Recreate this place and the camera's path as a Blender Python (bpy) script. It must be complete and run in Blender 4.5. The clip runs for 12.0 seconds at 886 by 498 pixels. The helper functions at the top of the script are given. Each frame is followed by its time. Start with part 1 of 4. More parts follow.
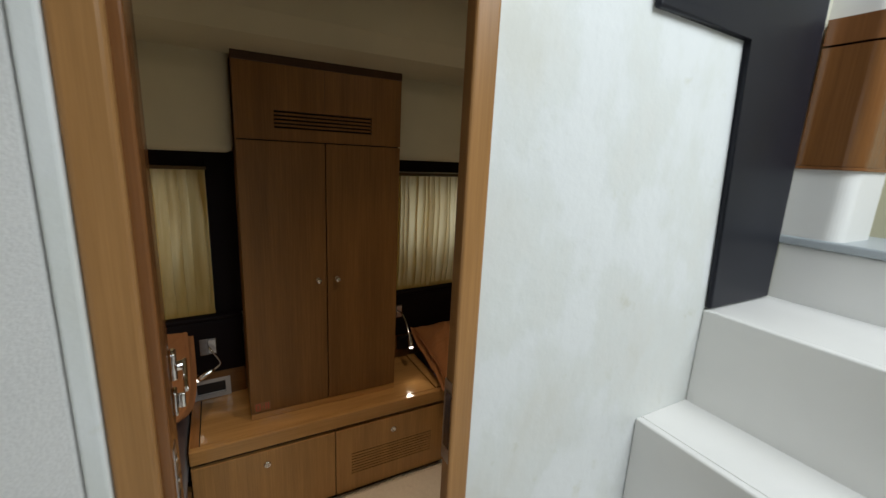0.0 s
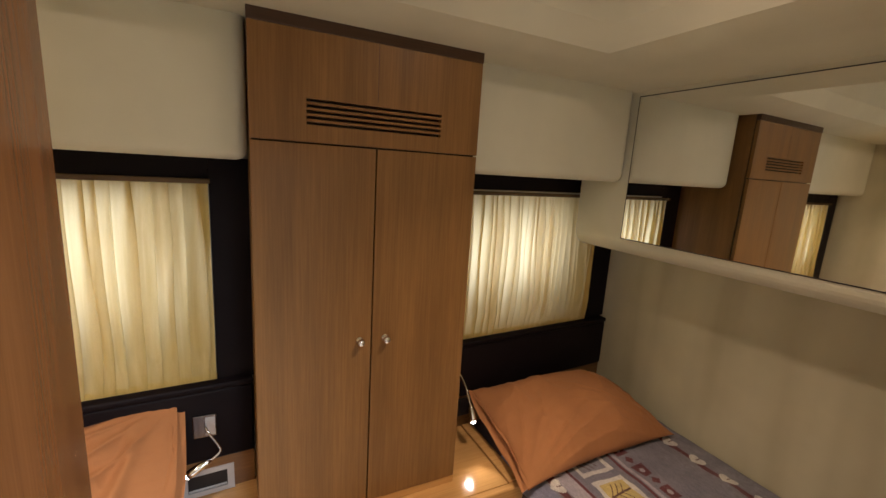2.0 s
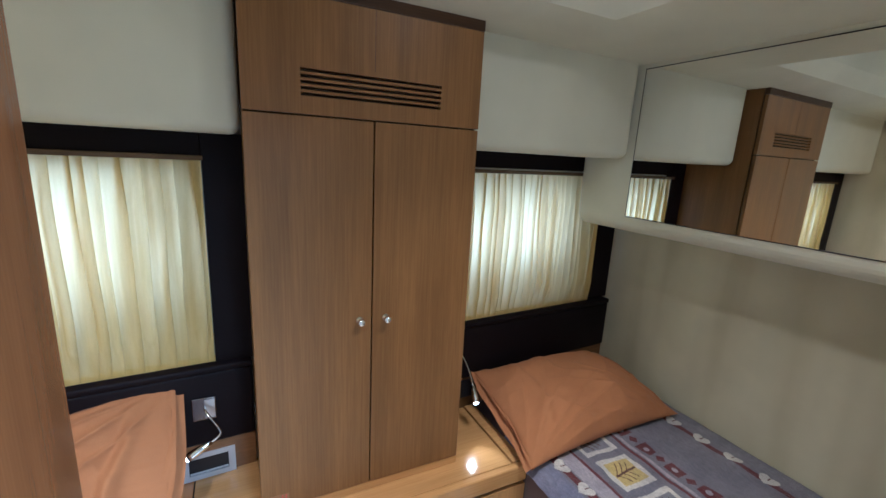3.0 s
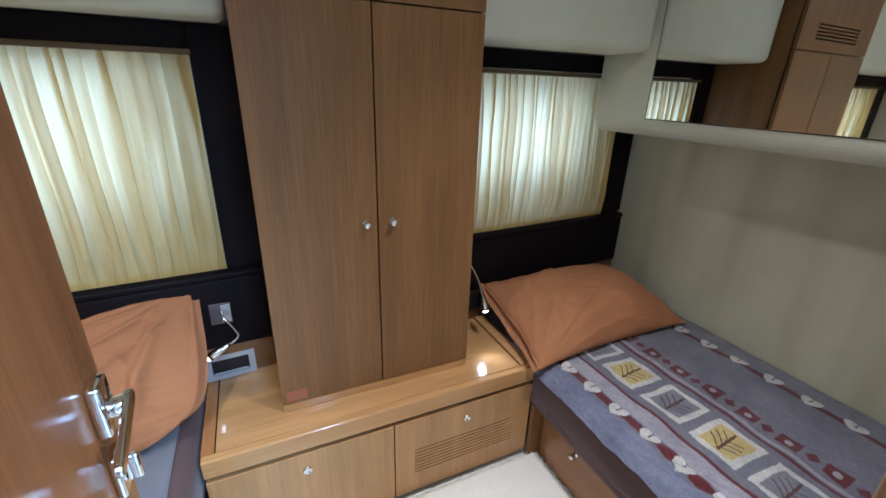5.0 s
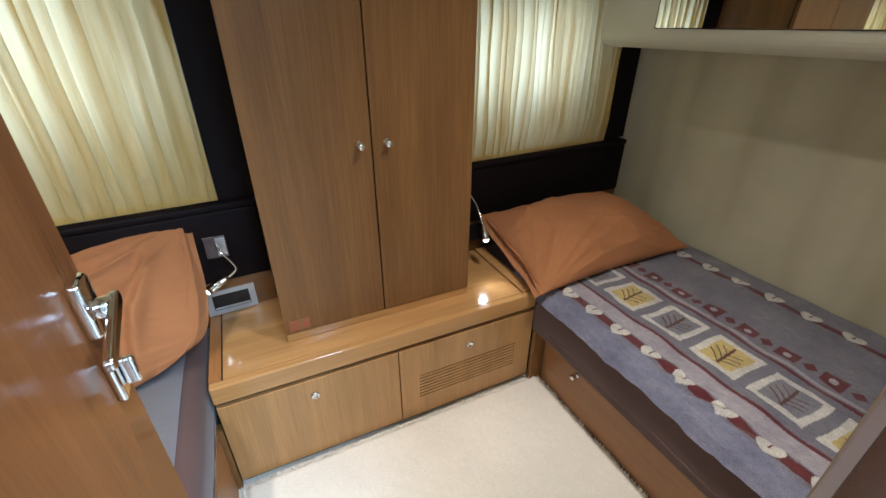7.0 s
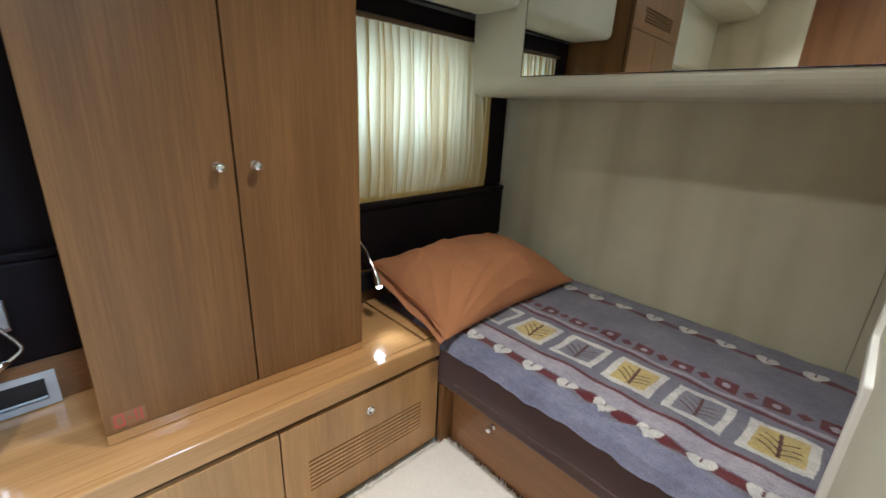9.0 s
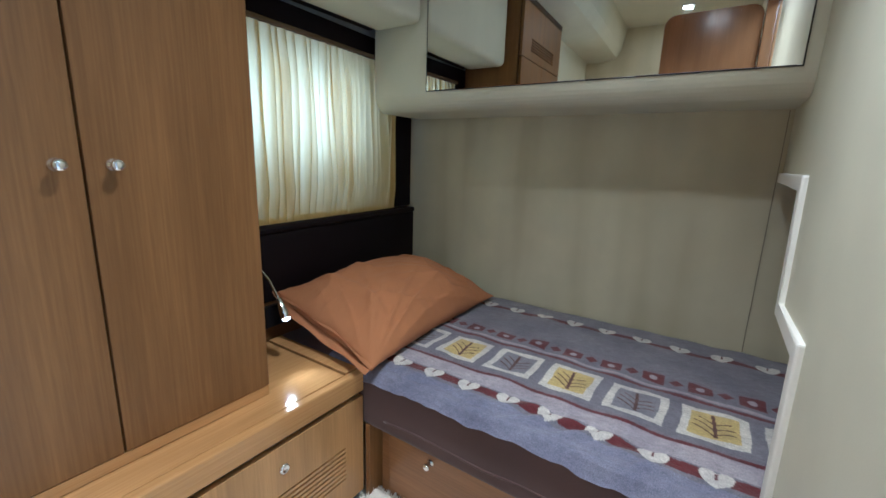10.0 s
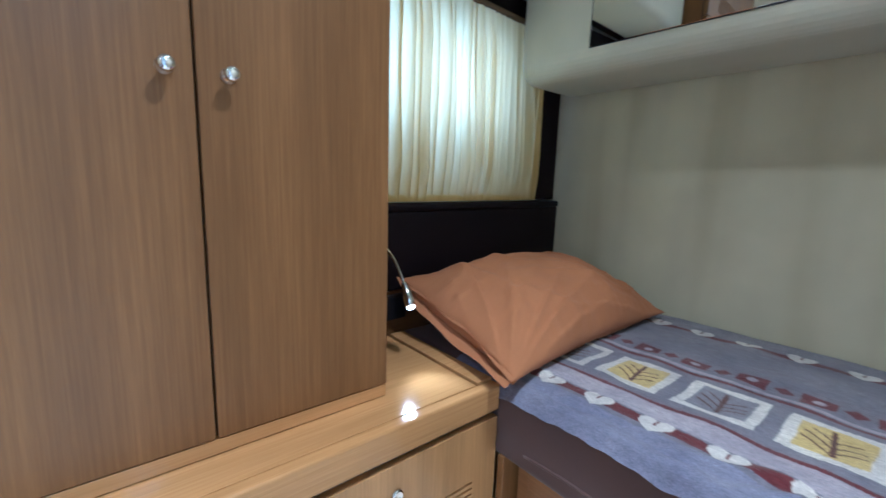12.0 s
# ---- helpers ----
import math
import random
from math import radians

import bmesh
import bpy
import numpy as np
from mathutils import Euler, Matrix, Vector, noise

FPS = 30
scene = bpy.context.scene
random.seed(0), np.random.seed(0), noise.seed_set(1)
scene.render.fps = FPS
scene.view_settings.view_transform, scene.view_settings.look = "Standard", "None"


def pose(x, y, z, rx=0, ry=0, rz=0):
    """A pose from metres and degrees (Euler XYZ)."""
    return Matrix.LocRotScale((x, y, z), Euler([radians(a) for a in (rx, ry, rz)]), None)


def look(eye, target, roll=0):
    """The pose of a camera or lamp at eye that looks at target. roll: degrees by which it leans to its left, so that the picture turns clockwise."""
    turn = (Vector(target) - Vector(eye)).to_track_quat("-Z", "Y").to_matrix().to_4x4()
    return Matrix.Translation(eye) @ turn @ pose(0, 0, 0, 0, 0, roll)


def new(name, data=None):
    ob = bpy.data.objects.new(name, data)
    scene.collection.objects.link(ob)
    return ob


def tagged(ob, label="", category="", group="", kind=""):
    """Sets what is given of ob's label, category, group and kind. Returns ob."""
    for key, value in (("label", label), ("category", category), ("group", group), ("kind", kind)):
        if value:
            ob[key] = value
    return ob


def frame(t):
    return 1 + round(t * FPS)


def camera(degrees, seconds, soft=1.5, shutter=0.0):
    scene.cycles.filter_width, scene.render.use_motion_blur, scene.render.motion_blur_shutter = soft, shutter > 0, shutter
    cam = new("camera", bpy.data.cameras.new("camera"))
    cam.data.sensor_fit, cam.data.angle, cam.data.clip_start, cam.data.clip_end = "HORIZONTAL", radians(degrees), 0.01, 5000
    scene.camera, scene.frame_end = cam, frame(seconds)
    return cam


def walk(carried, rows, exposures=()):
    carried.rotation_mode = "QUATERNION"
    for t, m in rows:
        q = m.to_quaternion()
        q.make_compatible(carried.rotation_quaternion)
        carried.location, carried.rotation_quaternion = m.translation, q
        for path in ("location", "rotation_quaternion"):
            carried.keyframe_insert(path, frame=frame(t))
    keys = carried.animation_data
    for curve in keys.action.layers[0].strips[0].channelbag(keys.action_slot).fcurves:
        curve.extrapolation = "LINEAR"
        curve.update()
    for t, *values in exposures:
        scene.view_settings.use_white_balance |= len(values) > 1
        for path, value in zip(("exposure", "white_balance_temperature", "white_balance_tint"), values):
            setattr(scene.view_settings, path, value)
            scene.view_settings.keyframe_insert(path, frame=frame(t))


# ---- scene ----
cam = camera(93.9, 12.0, shutter=0.25)
PATH = [
    (0, (-0.069, 0.034, 1.599), (0.873, 1.742, 1.157), 2.9),
    (0.5, (-0.006, 0.224, 1.584), (0.882, 1.968, 1.172), 3.6),
    (1, (-0.009, 0.386, 1.549), (0.852, 2.156, 1.196), 3.4),
    (1.5, (-0.022, 0.55, 1.566), (0.837, 2.32, 1.207), 3.7),
    (2, (-0.024, 0.612, 1.573), (0.849, 2.372, 1.199), 3.5),
    (2.5, (-0.019, 0.627, 1.567), (0.856, 2.38, 1.168), 3.3),
    (3, (-0.014, 0.638, 1.536), (0.857, 2.385, 1.103), 3.0),
    (5, (0.007, 0.634, 1.43), (0.796, 2.32, 0.699), 1.7),
    (5.5, (0.004, 0.635, 1.392), (0.768, 2.295, 0.582), 1.3),
    (6, (0.006, 0.634, 1.378), (0.745, 2.262, 0.483), 0.8),
    (6.5, (0.006, 0.634, 1.362), (0.74, 2.231, 0.409), 0.7),
    (8.5, (0.024, 0.712, 1.248), (1.101, 2.202, 0.459), 1.1),
    (9, (0.029, 0.753, 1.188), (1.329, 2.138, 0.562), 2.7),
    (9.5, (0.037, 0.795, 1.141), (1.539, 2.01, 0.622), 2.8),
    (10, (0.062, 0.845, 1.082), (1.695, 1.919, 0.657), 1.9),
    (10.5, (0.09, 0.898, 1.042), (1.808, 1.858, 0.688), 1.0),
    (11, (0.12, 0.92, 0.992), (1.84, 1.897, 0.694), 0.3),
    (11.5, (0.179, 0.97, 0.943), (1.741, 2.186, 0.655), 0.4),
    (12, (0.203, 1.067, 0.911), (1.472, 2.578, 0.583), 1.9),
]
EXPOSURES = [(0.0, -1.9, 6900, 14), (0.5, -1.85, 6900, 16), (1.0, -1.5, 7000, 18), (1.5, -0.65, 8000, 28), (2.0, -0.15, 6600, 20), (2.6, 0.04, 5300, 13), (3.2, 0.14, 4450, 9), (5.0, 0.03, 4450, 8), (5.5, 0.02, 4800, 7), (6.5, -0.08, 5100, 7), (8.5, 0.0, 5000, 6), (9.5, 0.13, 4500, 5), (10.5, 0.2, 4350, 4), (12.0, 0.4, 4050, 5)]
walk(cam, [(t, look(eye, target, roll)) for t, eye, target, roll in PATH], EXPOSURES)

# ---- world and light ----
world = bpy.data.worlds.new("world")
scene.world = world
world.use_nodes = True
wn = world.node_tree.nodes
sky = wn.new("ShaderNodeTexSky")
sky.sky_type, sky.sun_disc, sky.sun_elevation, sky.sun_rotation = "NISHITA", False, radians(48), radians(20)
world.node_tree.links.new(sky.outputs["Color"], wn["Background"].inputs["Color"])
wn["Background"].inputs["Strength"].default_value = 0.12


def lamp(name, kind, m, energy, colour, **more):
    data = bpy.data.lights.new(name, kind)
    data.energy, data.color = energy, colour
    if kind == "AREA":
        data.shape, data.size, data.size_y = "RECTANGLE", more["size"][0], more["size"][1]
    if kind == "SPOT":
        data.spot_size, data.spot_blend, data.shadow_soft_size = radians(more["cone"]), more["blend"], more["radius"]
    if kind == "SUN":
        data.angle = radians(more["angle"])
    ob = new(name, data)
    ob.matrix_world = m
    return ob


DAY = (0.80, 0.93, 1.0)
WINDOW_DAY = (0.68, 0.80, 1.0)
WARM = (1.0, 0.81, 0.60)
lamp("sun", "SUN", look((0.6, -2.0, 8.0), (0, 0, 0)), 0.8, (1.0, 0.96, 0.9), angle=15)
# daylight in the two hull windows and in the saloon skylight above the stairs
lamp("window_daylight_left", "AREA", look((-0.560, 2.145, 1.27), (-0.547, 1.945, 1.265)), 2.8, WINDOW_DAY, size=(0.66, 0.32))
lamp("window_daylight_right", "AREA", look((1.085, 2.244, 1.23), (1.098, 2.044, 1.225)), 2.5, WINDOW_DAY, size=(0.54, 0.30))
lamp("saloon_daylight", "AREA", look((1.0, -0.95, 2.95), (0.7, 0.5, 0.8)), 195.0, DAY, size=(1.6, 1.2))
SPOTS = [(-0.70, 1.12), (0.66, 1.06)]
CEIL = 2.17
for sx, sy in SPOTS:
    lamp("downlight_beam", "SPOT", look((sx, sy, CEIL - 0.022), (sx, sy, 0)), 116.0, WARM, cone=102, blend=1.0, radius=0.05)
    lamp("downlight_spill", "AREA", look((sx, sy, CEIL - 0.021), (sx, sy + 0.001, 0)), 1.7, WARM, size=(0.05, 0.05))


# ---- materials ----
def material(name, colour, rough=0.6, metal=0.0, spec=0.5):
    m = bpy.data.materials.new(name)
    m.use_nodes = True
    b = m.node_tree.nodes["Principled BSDF"]
    b.inputs["Base Color"].default_value = (*colour, 1)
    b.inputs["Roughness"].default_value, b.inputs["Metallic"].default_value = rough, metal
    b.inputs["Specular IOR Level"].default_value = spec
    return m, m.node_tree, b


def node(tree, kind, **values):
    n = tree.nodes.new(kind)
    for key, value in values.items():
        n.inputs[key].default_value = value
    return n


def noise_at(tree, scale, detail=4.0, stretch=(1, 1, 1), rough=0.55):
    tc = tree.nodes.new("ShaderNodeTexCoord")
    mp = node(tree, "ShaderNodeMapping", Scale=stretch)
    tree.links.new(tc.outputs["Object"], mp.inputs["Vector"])
    n = node(tree, "ShaderNodeTexNoise", Scale=scale, Detail=detail, Roughness=rough)
    tree.links.new(mp.outputs["Vector"], n.inputs["Vector"])
    return n.outputs["Fac"]


def ramp(tree, fac, stops):
    r = tree.nodes.new("ShaderNodeValToRGB")
    els = r.color_ramp.elements
    els[0].position, els[0].color = stops[0][0], (*stops[0][1], 1)
    els[1].position, els[1].color = stops[-1][0], (*stops[-1][1], 1)
    for p, c in stops[1:-1]:
        e = els.new(p)
        e.color = (*c, 1)
    tree.links.new(fac, r.inputs["Fac"])
    return r.outputs["Color"]


def mixed(tree, a, b, fac, kind="MULTIPLY"):
    m = tree.nodes.new("ShaderNodeMix")
    m.data_type, m.blend_type = "RGBA", kind
    for value, sock in ((fac, m.inputs[0]), (a, m.inputs[6]), (b, m.inputs[7])):
        if isinstance(value, bpy.types.NodeSocket):
            tree.links.new(value, sock)
        else:
            sock.default_value = value
    return m.outputs[2]


def bump(tree, b, height, strength, distance):
    n = node(tree, "ShaderNodeBump", Strength=strength, Distance=distance)
    tree.links.new(height, n.inputs["Height"])
    tree.links.new(n.outputs["Normal"], b.inputs["Normal"])


def wood(name, axis, dark, light, rough=0.32, pores=1.0):
    """Varnished veneer with its grain along one axis: broad figure, streaks, pale and dark pores, uneven gloss."""
    m, t, b = material(name, light, rough)
    fine, broad, pore = [70.0] * 3, [9.0] * 3, [210.0] * 3
    fine[axis], broad[axis], pore[axis] = 1.6, 0.7, 5.0
    f1 = noise_at(t, 3.0, 5.0, fine, 0.65)
    f2 = noise_at(t, 1.6, 3.0, broad, 0.5)
    f3 = noise_at(t, 3.0, 3.0, pore, 0.6)
    deep = [d * 0.93 for d in dark]
    c1 = ramp(t, f1, [(0.30, deep), (0.42, dark), (0.55, [(d + 2 * l) / 3 for d, l in zip(dark, light)]), (0.70, [l * 1.06 for l in light])])
    c2 = ramp(t, f2, [(0.3, (0.78, 0.76, 0.74)), (0.7, (1.06, 1.04, 1.0))])
    c3 = ramp(t, f3, [(0.28, (0.91, 0.90, 0.88)), (0.42, (1.0, 1.0, 1.0)), (0.60, (1.0, 1.0, 1.0)), (0.74, (1.17, 1.17, 1.16))])
    t.links.new(mixed(t, mixed(t, c1, c2, 1.0), c3, pores), b.inputs["Base Color"])
    rr = t.nodes.new("ShaderNodeMapRange")
    rr.inputs["To Min"].default_value, rr.inputs["To Max"].default_value = rough - 0.07, rough + 0.1
    t.links.new(f2, rr.inputs["Value"])
    t.links.new(rr.outputs["Result"], b.inputs["Roughness"])
    bump(t, b, f1, 0.07, 0.001)
    return m


# same oak as the drawer unit, its colour darkened for the wardrobe's shade
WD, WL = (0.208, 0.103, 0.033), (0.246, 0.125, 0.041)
WOOD_V = wood("oak_veneer_upright_shaded", 2, WD, WL, 0.4)
WOOD_V.node_tree.nodes["Principled BSDF"].inputs["Specular IOR Level"].default_value = 0.32
# drawer unit's top: that oak lightened for the stronger light low down
WOOD_X = wood("oak_veneer_across_lit", 0, (0.47, 0.262, 0.095), (0.53, 0.300, 0.114), 0.11, 0.45)
WOOD_STRIP = wood("oak_veneer_strip", 0, (0.204, 0.098, 0.034), (0.240, 0.118, 0.042))
WOOD_INLAY = wood("red_oak_inlay", 1, (0.36, 0.165, 0.055), (0.40, 0.188, 0.064), 0.22)
WOOD_Y = wood("oak_veneer_lengthwise", 1, (0.30, 0.148, 0.055), (0.36, 0.182, 0.068))
# drawer fronts: the same oak, light put into the colour again
WOOD_DRAWER = wood("oak_veneer_drawer_lit", 2, (0.43, 0.243, 0.090), (0.49, 0.284, 0.108), 0.3)
WOOD_TRIM = wood("oak_trim_satin", 2, (0.37, 0.182, 0.062), (0.41, 0.208, 0.074), 0.33, 0.5)
WOOD_STOP = wood("oak_stop_dull", 2, (0.30, 0.150, 0.055), (0.34, 0.172, 0.064), 0.4, 0.5)
WOOD_DOOR = wood("mahogany_door_veneer", 2, (0.222, 0.090, 0.030), (0.242, 0.099, 0.034), 0.2, 0.25)
# near-black oak: painted shade on the wardrobe's top strip, also its veneer joint
WOOD_SHADE = wood("dark_oak_shade_and_joint", 0, (0.06, 0.028, 0.014), (0.08, 0.036, 0.018), 0.4)


def cloth(name, colour, scale=900.0, depth=0.0006, rough=0.9, blotch=0.12, sheen=0.0, grain=0.12):
    """Woven or soft covering: fine weave relief and faint large blotches."""
    m, t, b = material(name, colour, rough, spec=0.25)
    big = noise_at(t, 3.5, 3.0)
    lo, hi = [c * (1 - blotch) for c in colour], [min(1, c * (1 + blotch)) for c in colour]
    c1 = ramp(t, big, [(0.3, lo), (0.7, hi)])
    weave = noise_at(t, scale, 2.0)
    c2 = ramp(t, weave, [(0.3, (1 - grain,) * 3), (0.7, (1 + grain * 0.4,) * 3)])
    t.links.new(mixed(t, c1, c2, 1.0), b.inputs["Base Color"])
    b.inputs["Sheen Weight"].default_value = sheen
    bump(t, b, weave, 0.5, depth)
    return m


CEILING_VINYL = cloth("ceiling_vinyl", (0.60, 0.575, 0.44), 500, 0.0003, 0.6, 0.05, grain=0.02)
PANEL_VINYL = cloth("padded_vinyl_cream", (0.64, 0.62, 0.49), 420, 0.0004, 0.5, 0.05, grain=0.02)
WALL_CLOTH = cloth("wall_cloth_sand", (0.60, 0.56, 0.40), 700, 0.0005, 0.85, 0.08)
# old damp streaks that run down the cloth, and a faint seam of the sheet behind it
wt = WALL_CLOTH.node_tree
wb = wt.nodes["Principled BSDF"]
base_link = wb.inputs["Base Color"].links[0].from_socket
streaks = ramp(wt, noise_at(wt, 1.5, 1.5, (4.2, 4.2, 0.45)), [(0.34, (0.86, 0.845, 0.81)), (0.47, (0.97, 0.965, 0.955)), (0.56, (1.0, 1.0, 1.0)), (0.7, (1.05, 1.05, 1.03))])
wt.links.new(mixed(wt, base_link, streaks, 1.0), wb.inputs["Base Color"])
DARK_LEATHER = cloth("dark_leather", (0.009, 0.006, 0.0075), 350, 0.0006, 0.55, 0.2)
DARK_LEATHER.node_tree.nodes["Principled BSDF"].inputs["Specular IOR Level"].default_value = 0.12
BLACK_LEATHER = cloth("black_leather_band", (0.013, 0.014, 0.021), 350, 0.0006, 0.4, 0.15)
PILLOW_CLOTH = cloth("terracotta_cotton", (0.39, 0.167, 0.065), 800, 0.0004, 0.85, 0.1, 0.04)
SHEET_BROWN = cloth("brown_sheet", (0.105, 0.062, 0.056), 700, 0.0005, 0.9, 0.1, 0.2)
STEP_VINYL = cloth("white_step_vinyl", (0.80, 0.79, 0.77), 500, 0.0002, 0.42, 0.03, grain=0.02)
RIBBED_VINYL = cloth("ribbed_white_vinyl", (0.79, 0.785, 0.78), 240, 0.0016, 0.5, 0.03, grain=0.07)
GREY_SHEET = cloth("grey_fleece", (0.35, 0.34, 0.37), 500, 0.0015, 0.95, 0.12, 0.3)
CARPET_BASE = cloth("carpet_wool", (0.87, 0.81, 0.71), 300, 0.004, 0.98, 0.06, 0.3)
PLAIN_WALL = cloth("plain_liner", (0.62, 0.61, 0.58), 500, 0.0003, 0.7, 0.05, grain=0.02)


def stained_leather():
    m, t, b = material("white_leather_stained", (0.76, 0.78, 0.77), 0.5)
    big = noise_at(t, 5.0, 5.0, (1, 1, 0.6))
    spots = noise_at(t, 16.0, 3.0)
    c1 = ramp(t, big, [(0.28, (0.71, 0.71, 0.66)), (0.40, (0.75, 0.76, 0.735)), (0.48, (0.75, 0.77, 0.75)), (0.55, (0.79, 0.81, 0.81)), (0.75, (0.81, 0.83, 0.83))])
    c2 = ramp(t, spots, [(0.22, (0.91, 0.90, 0.84)), (0.34, (1, 1, 1))])
    t.links.new(mixed(t, c1, c2, 1.0), b.inputs["Base Color"])
    bump(t, b, noise_at(t, 14.0, 5.0), 0.5, 0.006)
    return m


STAINED = stained_leather()
CHROME = material("chrome", (0.82, 0.82, 0.83), 0.09, 1.0)[0]
DARK_CHROME = material("dark_chrome", (0.33, 0.33, 0.36), 0.16, 1.0)[0]
SATIN_STEEL = material("satin_steel", (0.62, 0.62, 0.63), 0.28, 1.0)[0]
SILVER_PAINT = material("silver_plastic", (0.55, 0.55, 0.56), 0.35, 0.4)[0]
BLACK_PLASTIC = material("black_plastic", (0.012, 0.012, 0.015), 0.3)[0]
GAP_BLACK = material("dark_gap", (0.01, 0.007, 0.005), 0.8)[0]
SEAM = material("dusty_seam", (0.20, 0.175, 0.14), 0.9)[0]
RED_INK = material("red_sticker", (0.50, 0.06, 0.045), 0.5)[0]
STICKER = material("clear_sticker", (0.245, 0.122, 0.046), 0.3)[0]
WHITE_TRIM = cloth("white_edge_trim", (0.80, 0.78, 0.72), 300, 0.0002, 0.45, 0.03, grain=0.02)
MIRROR = material("mirror_silver", (0.90, 0.91, 0.90), 0.015, 1.0)[0]
GREY_LEDGE = material("grey_ledge", (0.42, 0.46, 0.49), 0.4)[0]
GLASS = material("tinted_glass", (0.8, 0.85, 0.85), 0.0)[0]
GLASS.node_tree.nodes["Principled BSDF"].inputs["Transmission Weight"].default_value = 1.0


def glow(name, colour, strength):
    m, t, b = material(name, colour, 0.4)
    b.inputs["Emission Color"].default_value = (*colour, 1)
    b.inputs["Emission Strength"].default_value = strength
    return m


LED = glow("led_lens", (1.0, 0.95, 0.85), 16.0)
SPOT_LENS = glow("downlight_lens", (1.0, 0.9, 0.72), 14.0)


def curtain_cloth():
    m = bpy.data.materials.new("sheer_curtain")
    m.use_nodes = True
    t = m.node_tree
    t.nodes.remove(t.nodes["Principled BSDF"])
    d = node(t, "ShaderNodeBsdfDiffuse", Roughness=0.5)
    tr = node(t, "ShaderNodeBsdfTranslucent")
    weave = noise_at(t, 600, 2.0)
    streak = noise_at(t, 6.0, 3.0, (9, 9, 0.5))
    thread = ramp(t, weave, [(0.3, (0.9, 0.9, 0.9)), (0.7, (1, 1, 1))])
    col = mixed(t, ramp(t, streak, [(0.3, (0.76, 0.58, 0.20)), (0.7, (0.86, 0.69, 0.28))]), thread, 1.0)
    t.links.new(col, d.inputs["Color"])
    through_col = mixed(t, ramp(t, streak, [(0.3, (0.81, 0.66, 0.33)), (0.7, (0.93, 0.785, 0.45))]), thread, 1.0)
    t.links.new(through_col, tr.inputs["Color"])
    mx = node(t, "ShaderNodeMixShader", Fac=0.55)
    t.links.new(d.outputs[0], mx.inputs[1])
    t.links.new(tr.outputs[0], mx.inputs[2])
    t.links.new(mx.outputs[0], t.nodes["Material Output"].inputs["Surface"])
    return m


CURTAIN = curtain_cloth()
TAPE_BROWN = cloth("heading_tape_brown", (0.15, 0.10, 0.055), 500, 0.0004, 0.9, 0.15)


def blanket_cloth():
    """Fleece whose printed colours come from the mesh's own colour layer."""
    m, t, b = material("printed_fleece", (0.2, 0.2, 0.24), 0.95, spec=0.15)
    at = t.nodes.new("ShaderNodeVertexColor")
    at.layer_name = "print"
    fuzz = noise_at(t, 420.0, 3.0)
    worn = noise_at(t, 9.0, 4.0)
    pile = noise_at(t, 95.0, 4.0, (1.0, 0.5, 1.0), 0.7)
    c = mixed(t, at.outputs["Color"], ramp(t, fuzz, [(0.25, (0.62, 0.62, 0.64)), (0.75, (1.22, 1.22, 1.22))]), 1.0)
    c = mixed(t, c, ramp(t, worn, [(0.3, (0.80, 0.80, 0.84)), (0.7, (1.14, 1.14, 1.10))]), 1.0)
    c = mixed(t, c, ramp(t, pile, [(0.3, (0.84, 0.84, 0.85)), (0.7, (1.17, 1.17, 1.19))]), 1.0)
    t.links.new(c, b.inputs["Base Color"])
    b.inputs["Sheen Weight"].default_value = 0.25
    wrinkle = noise_at(t, 11.0, 4.0, (2.2, 1.0, 1.0), 0.6)
    both = node(t, "ShaderNodeMath")
    both.operation = "MULTIPLY_ADD"
    both.inputs[1].default_value = 7.0
    t.links.new(wrinkle, both.inputs[0])
    t.links.new(fuzz, both.inputs[2])
    bump(t, b, both.outputs[0], 0.6, 0.002)
    return m


FLEECE = blanket_cloth()


# ---- building helpers ----
def thing(name, at, label="", category="", group="", kind="", turn=0.0):
    ob = new(name)
    ob.empty_display_size = 0.1
    ob.matrix_basis = pose(*at, 0, 0, turn)
    return tagged(ob, label, category, group, kind)


def part(name, bm, mat, parent=None, label="", smooth=False):
    """Link a bmesh, given in world metres, as one mesh object under a thing or a part."""
    me = bpy.data.meshes.new(name)
    bmesh.ops.recalc_face_normals(bm, faces=bm.faces[:])
    bm.to_mesh(me)
    bm.free()
    me.materials.append(mat)
    for p in me.polygons:
        p.use_smooth = smooth
    ob = new(name, me)
    if parent:
        ob.parent = parent
        if parent.type == "EMPTY":
            ob.matrix_parent_inverse = parent.matrix_basis.inverted()
    return tagged(ob, label)


def box(x0, x1, y0, y1, z0, z1, bev=0.0, seg=2, bm=None):
    bm = bm or bmesh.new()
    g = bmesh.ops.create_cube(bm, size=1.0)
    vs = g["verts"]
    for v in vs:
        v.co = Vector(((x0 + x1) / 2 + v.co.x * (x1 - x0), (y0 + y1) / 2 + v.co.y * (y1 - y0), (z0 + z1) / 2 + v.co.z * (z1 - z0)))
    if bev:
        es = list({e for v in vs for e in v.link_edges})
        bmesh.ops.bevel(bm, geom=es, offset=bev, segments=seg, profile=0.5, affect="EDGES")
    return bm


